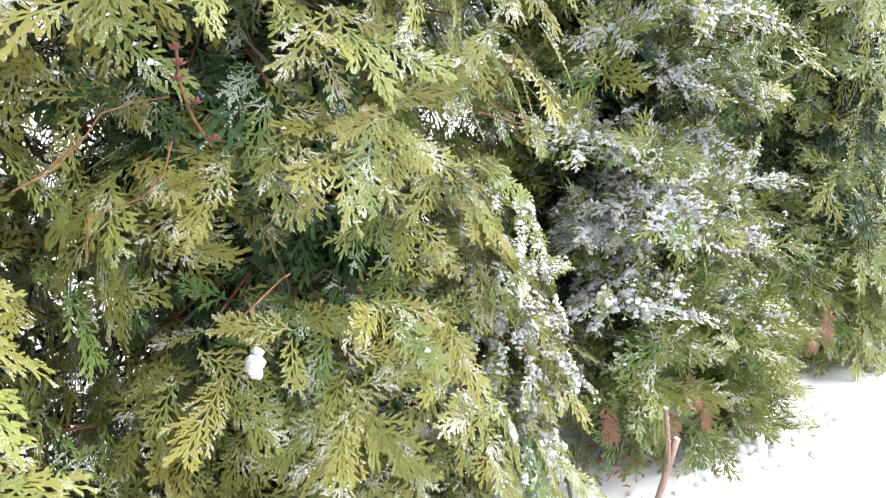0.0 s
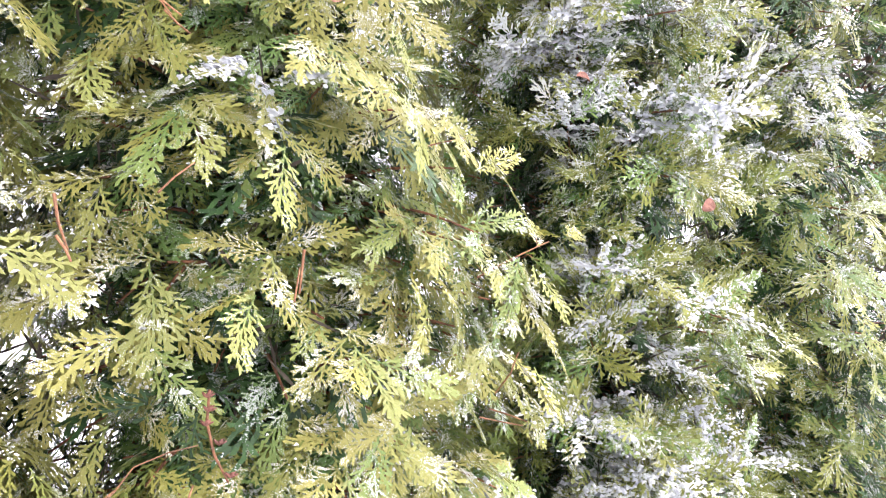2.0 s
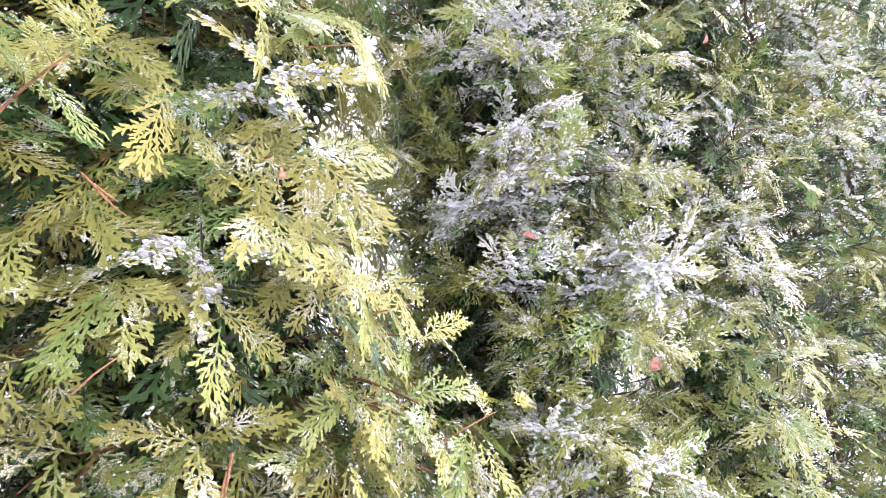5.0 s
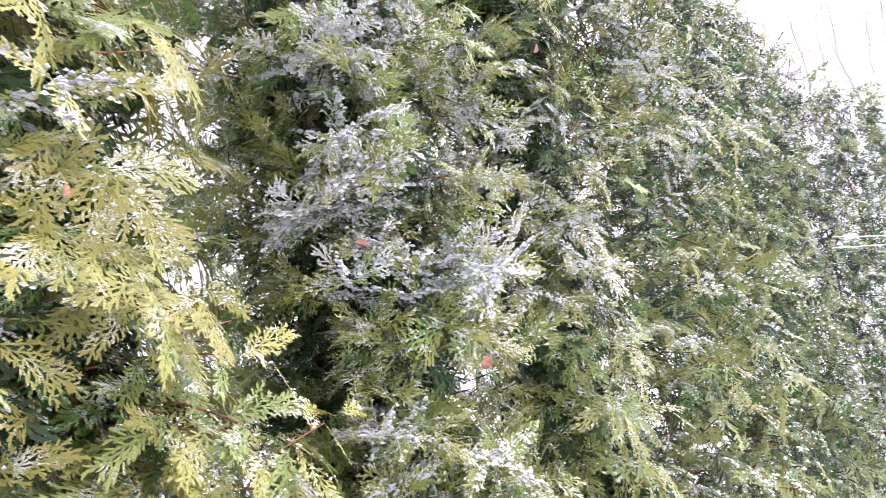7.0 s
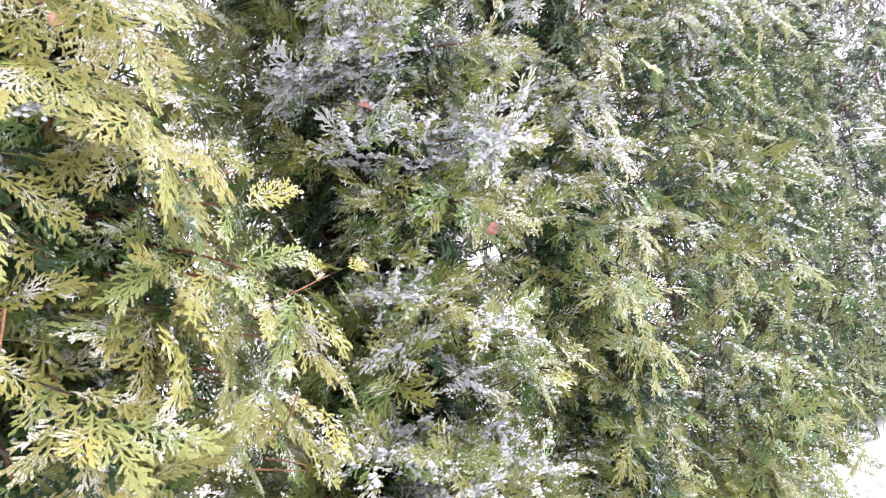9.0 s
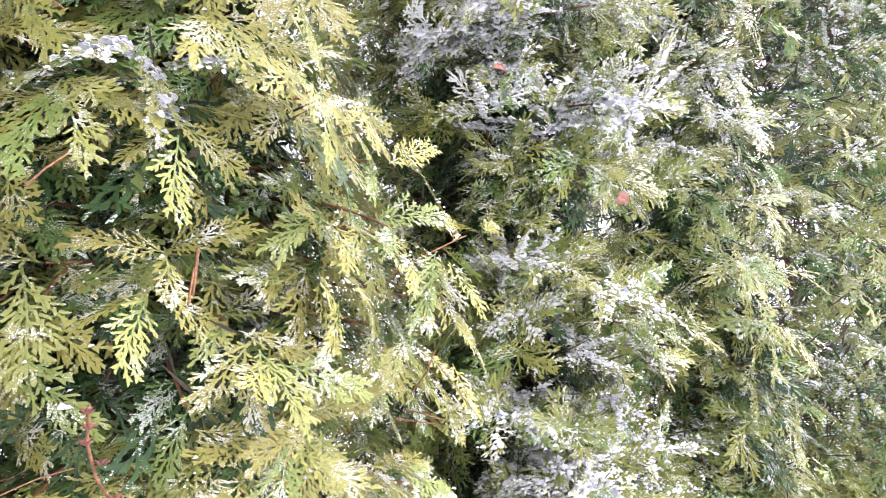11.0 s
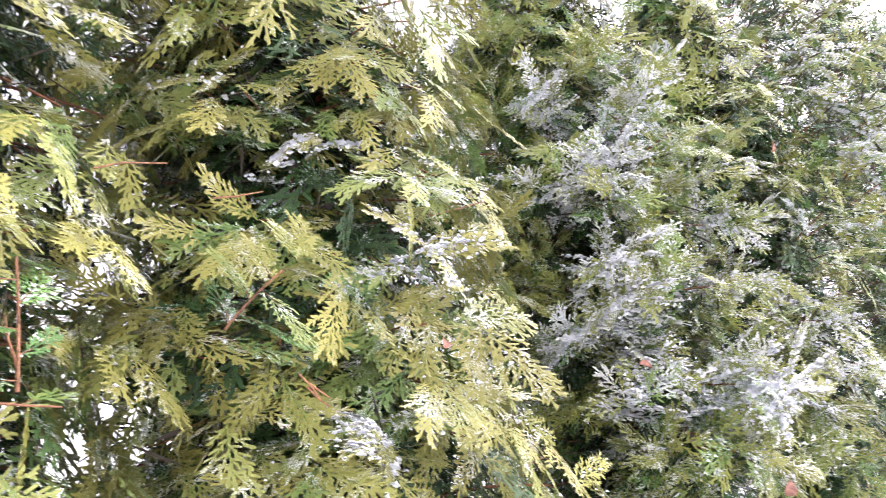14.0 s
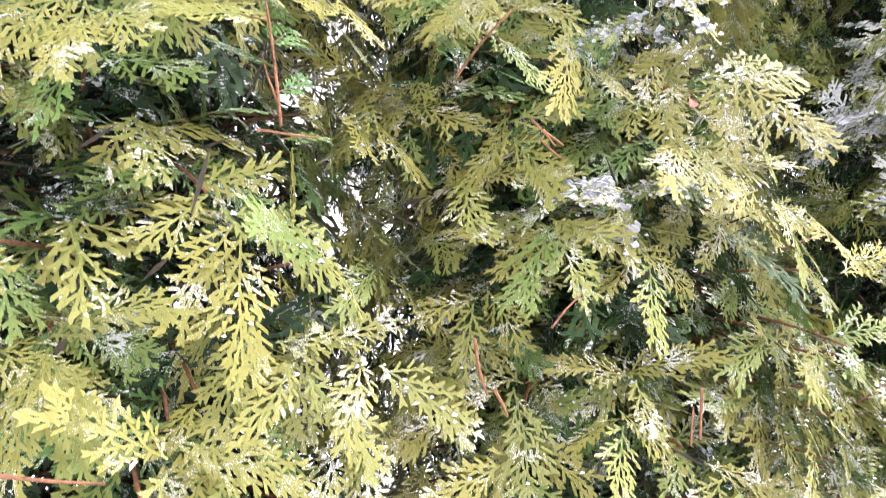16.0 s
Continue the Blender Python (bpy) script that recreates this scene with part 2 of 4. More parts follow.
def frond(rng, length, lod, broad=1.0):
    """A flat fern-like fan in the xy plane along +x: branchlets on both sides of an axis, lobes on both sides of each,
    bowed down towards its end and its sides. Gives its lobes and the places on it where snow would lie."""
    step, reach, lstep, llen, wide = FROND[lod]
    wide *= broad
    bend, sag, sway = rng.uniform(0.2, 2.8), rng.uniform(0.3, 4.5), rng.normal(0, 1.8)
    rows, spine = [], []

    def lay(x, y):
        return np.array([x, y + sway * x * x, -bend * x * x - sag * y * y])

    def add(p, q, w, t0, t1, lift):
        a, b = lay(*p), lay(*q)
        d = b - a
        ln = np.linalg.norm(d) + 1e-9
        d = d / ln
        nrm = np.array([2 * bend * p[0] + rng.normal(0, lift), 2 * sag * p[1] + rng.normal(0, lift), 1.0])
        nrm -= d * nrm.dot(d)
        rows.append((a, d, nrm / np.linalg.norm(nrm), ln, w, t0, t1))

    n = max(5, int(length * 0.97 / step))
    for i in range(n):
        u = (i + 0.5 + rng.uniform(-0.15, 0.15)) / n
        s = 1 if i % 2 else -1
        x = length * u * 0.95
        ang = radians(rng.uniform(36, 54) - 18 * u) * s
        ln = length * reach * (math.sin(math.pi * min(1.0, 0.20 + 0.74 * u)) ** 0.75) * rng.uniform(0.5, 1.2) + 0.006
        ca, sa = math.cos(ang), math.sin(ang)
        t0 = 0.40 + 0.30 * u
        spine.append((lay(x, 0), 1.0))
        if lstep == 0.0:
            add((x, 0), (x + ca * ln, sa * ln), wide, t0, 1.0, 0.2)
            spine.append((lay(x + ca * ln * 0.5, sa * ln * 0.5), 0.5))
            continue
        curl = -rng.uniform(0.10, 0.30) * s         # branchlets curve towards the fan's end
        at = lambda r: (x + math.cos(ang + curl * r / ln) * r, math.sin(ang + curl * r / ln) * r)
        add(at(0), at(ln * 0.97), wide * 0.80, t0 + 0.1, 0.9, 0.08)
        m = max(2, int(ln / lstep))
        for k in range(m):
            w = (k + 0.75) / (m + 0.35)
            side = 1 if (k + i) % 2 else -1
            p = at(ln * w)
            an = ang + curl * w + radians(rng.uniform(25, 43) - 8 * w) * side
            size = llen * (1.0 - 0.45 * abs(w - 0.42)) * rng.uniform(0.78, 1.18) * (0.75 + 0.35 * math.sin(math.pi * u))
            q = (p[0] + math.cos(an) * size, p[1] + math.sin(an) * size)
            add(p, q, wide * rng.uniform(0.85, 1.12), t0 + 0.28 * w, 1.0, 0.15)
            spine.append((lay(*q), 0.30 + 0.2 * (1 - w)))
        if lod == 3:
            continue
        end = at(ln * 0.9)
        an = ang + curl
        add(end, (end[0] + math.cos(an) * llen * 0.7, end[1] + math.sin(an) * llen * 0.7), wide, 0.75, 1.0, 0.12)
        spine.append((lay(*at(ln * 0.45)), 0.65))
    add((0, 0), (length * 0.5, 0), wide * 0.7, 0.3, 0.5, 0.05)
    add((length * 0.48, 0), (length * 0.98, 0), wide * 0.7, 0.5, 0.8, 0.05)
    add((length * 0.93, 0), (length * 1.04, 0), wide, 0.7, 1.0, 0.1)
    v, f, t = lobes_of(rows)
    return v, f, t, spine


def frame_of(way, up):
    x = way / np.linalg.norm(way)
    z = up - x * up.dot(x)
    z /= np.linalg.norm(z)
    return np.stack([x, np.cross(z, x), z], axis=1)


BRANCH = 0.42       # length of a branch pattern, from the trunk to its last spray


def branch_pattern(rng, lod, bare=False, tuft=False, deep=False):
    """A branch along +x that rises and then bows under its fans: its twig, foliage, and light and heavy snow.
    bare: a straighter shoot whose lower half shows. tuft: short fans in bunches, their planes more upright.
    deep: old dark green fans inside the crown, darkened further for the shade there."""
    rise, fall, sway = rng.uniform(0.22, 0.5), rng.uniform(0.8, 1.7), rng.normal(0, 0.4)
    if bare:
        rise, fall, sway = rng.uniform(0.0, 0.15), rng.uniform(0.2, 0.5), rng.normal(0, 0.15)
    if tuft:
        rise, fall = rng.uniform(0.15, 0.35), rng.uniform(0.3, 0.9)

    def on(x):
        return np.array([x, sway * x * x, rise * x - fall * x * x * 0.95])

    def tangent(x):
        return np.array([1, 2 * sway * x, rise - 1.9 * fall * x])

    end = BRANCH - (0.075, 0.055, 0.09, 0.10)[lod]
    thick = (0.0021, 0.0012) if bare else (0.0040, 0.0014)
    k = 9 if lod < 2 else 5
    wood = end if bare else end * 0.80
    twig = [tube([on(x) for x in np.linspace(0.10 if bare else 0, wood * 0.85 if bare else wood, k)], np.linspace(*thick, k), (6 if bare else 5, 4, 3, 3)[lod])]
    leaves, light, heavy = [], [], []
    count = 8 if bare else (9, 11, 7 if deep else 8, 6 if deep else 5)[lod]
    first = 0.08 if bare else (0.13, 0.17, 0.14, 0.12)[lod]
    spots = [(x, (1 if i % 2 else -1)) for i, x in enumerate(np.linspace(first, end - 0.015, count))] + [(end, 0)]
    if tuft:
        spots += [(end - 0.01, 1), (end - 0.02, -1)]
    for x, s in spots:
        u = x / end
        fwd = tangent(x) / np.linalg.norm(tangent(x))
        if tuft:
            ang = radians(rng.uniform(20, 85)) * s if s else rng.normal(0, 0.2)
            droop = radians(rng.uniform(-42, 34))
            up = np.array([rng.normal(0.5, 0.6), rng.normal(0, 0.8), 0.55])
            ln = rng.uniform(0.055, 0.100)
        else:
            ang = radians(rng.uniform(42, 98)) * s if s else rng.normal(0, 0.3)
            droop = radians(rng.uniform(-8, 22) if bare else rng.uniform(-28, 42) if s else rng.uniform(20, 62))
            up = np.array([rng.uniform(0.4, 2.0), s * rng.uniform(-0.2, 0.4) + rng.normal(0, 0.3), 0.8])
            ln = rng.uniform(0.062, 0.108) * (1.05 - 0.15 * u) * (1.0, 1.0, 1.2, 1.6)[lod]
            if s == 0:
                ln *= 1.12
        flat = np.array([math.cos(ang) * fwd[0] - math.sin(ang) * fwd[1], math.sin(ang) * fwd[0] + math.cos(ang) * fwd[1], fwd[2] * (0.4 if tuft else 0.85)])
        way = flat / np.linalg.norm(flat) * math.cos(droop) - np.array([0, 0, math.sin(droop)])
        m = frame_of(way, up)
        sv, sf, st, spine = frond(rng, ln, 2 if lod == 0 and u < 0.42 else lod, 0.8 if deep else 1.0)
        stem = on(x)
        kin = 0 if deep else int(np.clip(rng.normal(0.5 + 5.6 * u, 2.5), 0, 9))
        # tip value drops towards the trunk: older green, plus inner shade in the colour
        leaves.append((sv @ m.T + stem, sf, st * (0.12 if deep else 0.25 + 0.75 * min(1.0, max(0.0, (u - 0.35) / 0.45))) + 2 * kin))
        if bare and x < end * 0.85:
            twig.append(tube([stem, stem + m[:, 0] * ln * 0.2, stem + m[:, 0] * ln * 0.36], (0.0014, 0.0011, 0.0005), 3))
        if u < (0.35 if tuft else 0.5) and not bare:
            continue
        # snow: clumps along the fan's ridge, crumbs out on its lobes
        away = Vector(rng.uniform(0, 50, 3))
        much = rng.uniform(0.5, 1.35)
        for p, w in spine:
            if lod > 1 and w < 0.6:
                continue
            q = p @ m.T + stem
            if rng.random() > much * w * (1.0, 1.25, 1.2, 1.2)[lod] * (0.75 + 1.5 * noise.noise(Vector(q * 38.0) + away)):
                continue
            for k in range(3 if w > 0.6 and lod < 2 else 2 if lod == 2 else 1):
                size = rng.uniform(0.0014, 0.0034) * (0.7 + 0.6 * w) * (1.2, 1.6, 1.7, 3.0)[lod]
                spot = q + np.array([0, 0, size * 0.3]) + rng.normal(0, (0.0026, 0.0030, 0.0045, 0.0075)[lod], 3) * np.array([1, 1, 0.4])
                g = blob(rng, spot, size, 0, 0.75, 0.22)
                heavy.append(g)
                if rng.random() < 0.12:
                    light.append((spot + (g[0] - spot) * 0.7, g[1], g[2]))
    if not light:
        light.append(heavy[0])
    return dict(twig=joined(twig), leaf=joined(leaves), light=joined(light), heavy=joined(heavy))


rng = np.random.default_rng(7)
PATTERNS = [[branch_pattern(rng, lod, tuft=lod == 1) for _ in range(k)] for lod, k in ((0, 12), (1, 9), (2, 7), (3, 5))]
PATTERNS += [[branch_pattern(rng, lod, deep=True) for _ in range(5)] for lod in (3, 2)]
SHOOTS = [branch_pattern(rng, 0, True) for _ in range(4)]


def meshes(p, wood, leaf):
    return dict(
        twig=mesh_of("branch", *p["twig"][:2], wood, smooth=True),
        leaf=mesh_of("foliage", p["leaf"][0], p["leaf"][1], leaf, p["leaf"][2]),
        light=mesh_of("snow", *p["light"][:2], SNOW, smooth=True),
        heavy=mesh_of("snow", *p["heavy"][:2], SNOW, smooth=True))


MESHES = [[meshes(p, TWIG, leaf) for p in pats] for pats, leaf in zip(PATTERNS, (LEAF, COARSE, COARSE))]
SHOOT_MESHES = [meshes(p, SHOOT, LEAF) for p in SHOOTS]


# ---- ground: one snow sheet to the horizon, with a wooded slope past the hedge's end ----
def bank(x, y):
    """Height of the snow."""
    near = np.exp(-((y - 0.55) / 0.4) ** 2)
    h = 0.035 * near * (np.sin(3.1 * x + 1.2 * y) + np.sin(5.3 * x - 2.0 * y + 1.0)) * 0.5
    h = h + 0.02 * np.sin(1.3 * x + 0.4) * np.sin(1.7 * y + 1.0)
    t = np.clip((x - 12.0) / 24.0, 0, 1)
    return h - 0.125 + 15.5 * t * t * (3 - 2 * t)


xs = np.unique(np.concatenate([-np.geomspace(6, 900, 22)[::-1], np.arange(-6, 12, 0.2), np.arange(0.5, 3.0, 0.03), 12 + np.geomspace(0.2, 900, 46)]))
ys = np.unique(np.concatenate([-np.geomspace(4, 900, 24)[::-1], np.arange(-4, 4, 0.16), np.arange(0.1, 0.8, 0.03), np.geomspace(4, 900, 30)]))
gx, gy = np.meshgrid(xs, ys, indexing="ij")
gz = bank(gx, gy)
fine = (np.abs(gy) < 4) & (gx > -6) & (gx < 14)
wob = np.array([[noise.noise(Vector((a * 4, b * 4, 0.3))) * 0.022 + noise.noise(Vector((a * 13, b * 13, 1.7))) * 0.016 if ok else 0.0
                 for a, b, ok in zip(ra, rb, rk)] for ra, rb, rk in zip(gx, gy, fine)])
gz = gz + wob
nx, ny = len(xs), len(ys)
idx = np.arange(nx * ny).reshape(nx, ny)
quads = np.stack([idx[:-1, :-1], idx[1:, :-1], idx[1:, 1:], idx[:-1, 1:]], axis=-1).reshape(-1, 4)
ground_mesh = mesh_of("ground", np.stack([gx, gy, gz], -1).reshape(-1, 3), quads, FIELD, smooth=True)
thing("ground", pose(0, 0, 0), "white snow-covered ground, lumpy beside the hedge", "ground", "", "structure", ground_mesh)

# ---- the hedge ----
# how far the trunks lean along the row, per metre of height
LEANS = [-0.17, -0.17, -0.17] + [-0.12] * 11
# foot x, y, crown radius, height, tint, snow
ROW = [
    (-0.90, 0.97, 0.43, 3.02, (1.02, 1.0, 0.9), 0.00),
    (-0.06, 0.97, 0.45, 3.02, (1.08, 1.0, 0.9), 0.00),
    (0.57, 0.965, 0.44, 3.02, (1.10, 1.0, 0.9), 0.00),
    (1.335, 0.95, 0.405, 3.02, (1.0, 1.0, 0.82), 0.06),
    (2.13, 0.86, 0.41, 3.10, (1.0, 1.0, 0.84), 0.06),
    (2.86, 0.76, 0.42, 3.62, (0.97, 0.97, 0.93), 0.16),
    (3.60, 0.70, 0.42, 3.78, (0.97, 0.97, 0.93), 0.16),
    # far trees: haze put into the tint, bluer and duller
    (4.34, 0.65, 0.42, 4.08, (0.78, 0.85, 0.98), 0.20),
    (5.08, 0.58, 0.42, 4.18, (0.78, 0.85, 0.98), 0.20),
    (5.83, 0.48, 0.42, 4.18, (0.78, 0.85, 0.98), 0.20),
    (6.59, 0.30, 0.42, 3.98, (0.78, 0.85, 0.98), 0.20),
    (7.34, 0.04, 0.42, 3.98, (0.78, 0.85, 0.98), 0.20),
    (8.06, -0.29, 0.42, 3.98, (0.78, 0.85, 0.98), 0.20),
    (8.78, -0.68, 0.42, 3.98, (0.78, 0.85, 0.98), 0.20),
]
SEEDS = {1: 40, 2: 40, 3: 40}
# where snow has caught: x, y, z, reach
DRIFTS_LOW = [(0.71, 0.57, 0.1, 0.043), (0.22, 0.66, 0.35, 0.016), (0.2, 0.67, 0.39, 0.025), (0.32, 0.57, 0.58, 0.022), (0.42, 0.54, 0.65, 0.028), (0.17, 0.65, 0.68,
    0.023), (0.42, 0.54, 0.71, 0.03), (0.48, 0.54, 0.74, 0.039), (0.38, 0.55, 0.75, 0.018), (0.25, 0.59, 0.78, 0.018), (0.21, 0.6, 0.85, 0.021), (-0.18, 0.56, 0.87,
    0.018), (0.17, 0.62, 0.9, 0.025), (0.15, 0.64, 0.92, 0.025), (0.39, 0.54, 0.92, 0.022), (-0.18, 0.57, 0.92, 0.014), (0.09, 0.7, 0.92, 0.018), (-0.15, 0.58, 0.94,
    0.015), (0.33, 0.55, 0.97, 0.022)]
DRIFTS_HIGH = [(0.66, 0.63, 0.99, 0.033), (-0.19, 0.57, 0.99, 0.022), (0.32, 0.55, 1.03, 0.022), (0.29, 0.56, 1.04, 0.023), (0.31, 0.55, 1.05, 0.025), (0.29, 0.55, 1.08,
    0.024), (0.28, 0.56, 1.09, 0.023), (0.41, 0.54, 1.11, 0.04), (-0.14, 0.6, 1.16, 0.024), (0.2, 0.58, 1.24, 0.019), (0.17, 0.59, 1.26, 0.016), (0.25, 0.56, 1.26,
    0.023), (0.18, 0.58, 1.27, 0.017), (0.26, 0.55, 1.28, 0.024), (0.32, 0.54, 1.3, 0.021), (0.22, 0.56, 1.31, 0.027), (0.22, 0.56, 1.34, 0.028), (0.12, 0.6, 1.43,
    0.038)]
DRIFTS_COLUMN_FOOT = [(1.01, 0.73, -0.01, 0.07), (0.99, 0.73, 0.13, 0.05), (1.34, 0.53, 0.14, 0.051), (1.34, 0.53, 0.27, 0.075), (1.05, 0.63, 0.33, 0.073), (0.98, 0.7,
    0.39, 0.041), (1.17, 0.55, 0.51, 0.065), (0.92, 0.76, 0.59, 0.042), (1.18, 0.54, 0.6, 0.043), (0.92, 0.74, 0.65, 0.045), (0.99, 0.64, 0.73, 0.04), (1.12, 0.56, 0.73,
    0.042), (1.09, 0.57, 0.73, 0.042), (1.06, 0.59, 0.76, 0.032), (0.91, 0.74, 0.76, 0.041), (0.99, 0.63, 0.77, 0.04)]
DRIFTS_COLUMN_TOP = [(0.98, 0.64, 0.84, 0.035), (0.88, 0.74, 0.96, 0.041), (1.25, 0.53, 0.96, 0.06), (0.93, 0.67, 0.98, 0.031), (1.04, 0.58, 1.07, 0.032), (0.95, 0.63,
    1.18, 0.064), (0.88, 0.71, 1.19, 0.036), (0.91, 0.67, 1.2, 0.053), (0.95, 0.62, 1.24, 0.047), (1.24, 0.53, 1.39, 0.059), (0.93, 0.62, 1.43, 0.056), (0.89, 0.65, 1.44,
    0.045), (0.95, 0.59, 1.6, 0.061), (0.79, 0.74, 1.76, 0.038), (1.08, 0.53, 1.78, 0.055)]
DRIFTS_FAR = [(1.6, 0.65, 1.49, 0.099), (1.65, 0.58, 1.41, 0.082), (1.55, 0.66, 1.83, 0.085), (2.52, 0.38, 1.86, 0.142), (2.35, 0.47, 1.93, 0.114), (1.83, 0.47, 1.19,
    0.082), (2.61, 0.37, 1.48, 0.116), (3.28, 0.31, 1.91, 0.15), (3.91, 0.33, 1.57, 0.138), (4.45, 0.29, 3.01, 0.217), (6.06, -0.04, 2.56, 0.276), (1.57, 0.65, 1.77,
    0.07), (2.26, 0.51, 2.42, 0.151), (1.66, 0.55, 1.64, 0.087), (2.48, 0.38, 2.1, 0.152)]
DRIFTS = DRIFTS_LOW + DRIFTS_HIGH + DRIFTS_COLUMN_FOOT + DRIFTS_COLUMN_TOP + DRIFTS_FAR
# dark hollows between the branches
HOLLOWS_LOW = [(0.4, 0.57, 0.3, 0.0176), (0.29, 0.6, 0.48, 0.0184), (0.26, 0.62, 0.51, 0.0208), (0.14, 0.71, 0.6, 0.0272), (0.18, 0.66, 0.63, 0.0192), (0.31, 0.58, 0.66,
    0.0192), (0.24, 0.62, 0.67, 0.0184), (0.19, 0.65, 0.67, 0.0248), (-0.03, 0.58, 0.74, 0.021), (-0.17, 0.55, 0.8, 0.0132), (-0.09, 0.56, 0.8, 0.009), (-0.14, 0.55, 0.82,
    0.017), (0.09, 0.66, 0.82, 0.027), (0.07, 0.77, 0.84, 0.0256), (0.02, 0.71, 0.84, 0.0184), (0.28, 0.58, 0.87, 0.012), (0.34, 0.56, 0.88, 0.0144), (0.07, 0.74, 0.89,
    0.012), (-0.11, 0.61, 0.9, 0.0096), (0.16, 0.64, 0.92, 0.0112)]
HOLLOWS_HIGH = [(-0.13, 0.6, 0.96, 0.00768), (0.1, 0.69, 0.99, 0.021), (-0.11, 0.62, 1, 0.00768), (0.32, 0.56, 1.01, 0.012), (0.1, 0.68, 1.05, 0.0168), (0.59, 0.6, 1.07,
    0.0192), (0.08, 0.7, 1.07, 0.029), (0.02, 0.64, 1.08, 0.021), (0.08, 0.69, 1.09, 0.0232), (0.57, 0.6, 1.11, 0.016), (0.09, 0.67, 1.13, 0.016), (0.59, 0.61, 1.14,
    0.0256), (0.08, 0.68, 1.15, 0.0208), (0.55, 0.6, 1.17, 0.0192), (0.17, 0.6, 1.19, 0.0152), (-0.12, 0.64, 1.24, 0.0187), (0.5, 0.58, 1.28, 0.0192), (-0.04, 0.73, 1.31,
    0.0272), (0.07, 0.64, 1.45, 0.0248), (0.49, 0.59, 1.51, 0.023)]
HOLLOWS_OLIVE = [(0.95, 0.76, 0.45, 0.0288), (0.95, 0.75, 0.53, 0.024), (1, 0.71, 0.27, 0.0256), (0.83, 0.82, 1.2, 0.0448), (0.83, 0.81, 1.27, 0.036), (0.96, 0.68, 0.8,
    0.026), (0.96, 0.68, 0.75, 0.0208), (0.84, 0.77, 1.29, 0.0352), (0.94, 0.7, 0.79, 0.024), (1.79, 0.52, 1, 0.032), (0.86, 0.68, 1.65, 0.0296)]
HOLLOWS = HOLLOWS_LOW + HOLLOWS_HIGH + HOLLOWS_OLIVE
# thin places through which the snow behind shows: two points of a line and its half width
GAPS = [((0.195, 0.5, 0.672), (0.454, 1.5, 0.591), 0.0144),
        ((0.167, 0.5, 0.657), (0.375, 1.5, 0.549), 0.012),
        ((0.103, 0.5, 0.642), (0.192, 1.5, 0.506), 0.018),
        ((-0.157, 0.5, 0.733), (-0.358, 1.5, 0.63), 0.018),
        ((-0.089, 0.5, 0.743), (-0.134, 1.5, 0.664), 0.0156),
        ((0.098, 0.5, 0.741), (0.489, 1.5, 0.659), 0.0132),
        ((0.17, 0.5, 0.726), (0.725, 1.5, 0.608), 0.0132),
        ((0.224, 0.5, 0.528), (0.496, 1.5, 0.388), 0.0156),
        ((0.197, 0.5, 0.654), (0.414, 1.5, 0.768), 0.0132),
        ((0.188, 0.5, 0.589), (0.385, 1.5, 0.574), 0.0096),
        ((0.257, 0.5, 0.513), (0.594, 1.5, 0.342), 0.009)]


def off_line(p, a, b):
    """Distance of points from the line through a and b."""
    a, d = np.array(a), np.array(b) - np.array(a)
    d = d / np.linalg.norm(d)
    q = np.asarray(p) - a
    return np.linalg.norm(q - np.outer(q @ d, d), axis=1)


def crown_radius(r0, height, z, theta, seed):
    top = max(0.0, min(1.0, (height - z) / 1.1)) ** 0.6
    bottom = 1.06 - 0.06 * min(1.0, z / 0.4)
    calm = 0.65 if seed in (1, 2) else 1.0
    lump = 1 + (0.17 if seed < 4 else 0.22) * calm * noise.noise(Vector((math.cos(theta) * 1.3 + seed * 7.1, math.sin(theta) * 1.3, z * 2.2)))
    lump += (0.16 if seed < 4 else 0.24) * calm * noise.noise(Vector((math.cos(theta) * 3.4 + seed * 3.7, math.sin(theta) * 3.4, z * 6.5)))
    if seed > 2:
        lump -= (0.15 if math.sin(theta) < -0.05 else -0.10) * math.cos(theta) ** 4          # neighbours part in front and meet behind
    return max(0.10, 0.99 * r0 * top * bottom * lump)


def snow_here(p):
    """How much snow lies round a place on the hedge."""
    c = 0.25 + 0.42 * noise.noise(Vector((p.x * 3.3 + 5, p.y * 3.3, p.z * 3.6)))
    if p.x < 0.72:
        c = min(c, 0.36)
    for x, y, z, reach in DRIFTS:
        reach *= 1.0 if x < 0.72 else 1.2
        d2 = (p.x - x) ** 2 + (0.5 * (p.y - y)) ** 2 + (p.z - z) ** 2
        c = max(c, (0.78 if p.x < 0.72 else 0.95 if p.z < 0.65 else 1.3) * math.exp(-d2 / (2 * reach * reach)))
    return c


def add_branch(tree, mesh, m, tint, cover, rnd, coarse=False):
    b = part("branch", mesh["twig"], tree, m=m)
    leaf = part("foliage", mesh["leaf"], b)
    w = rnd.uniform(0.85, 1.12)
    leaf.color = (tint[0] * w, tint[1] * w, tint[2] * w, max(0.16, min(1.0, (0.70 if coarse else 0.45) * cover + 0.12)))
    if cover > (0.50 if coarse else 0.60):
        tagged(part("snow", mesh["heavy"], b, "clumps of white snow"), kind="stuff")
    elif cover > 0.33:
        tagged(part("snow", mesh["light"], b, "grains of white snow"), kind="stuff")


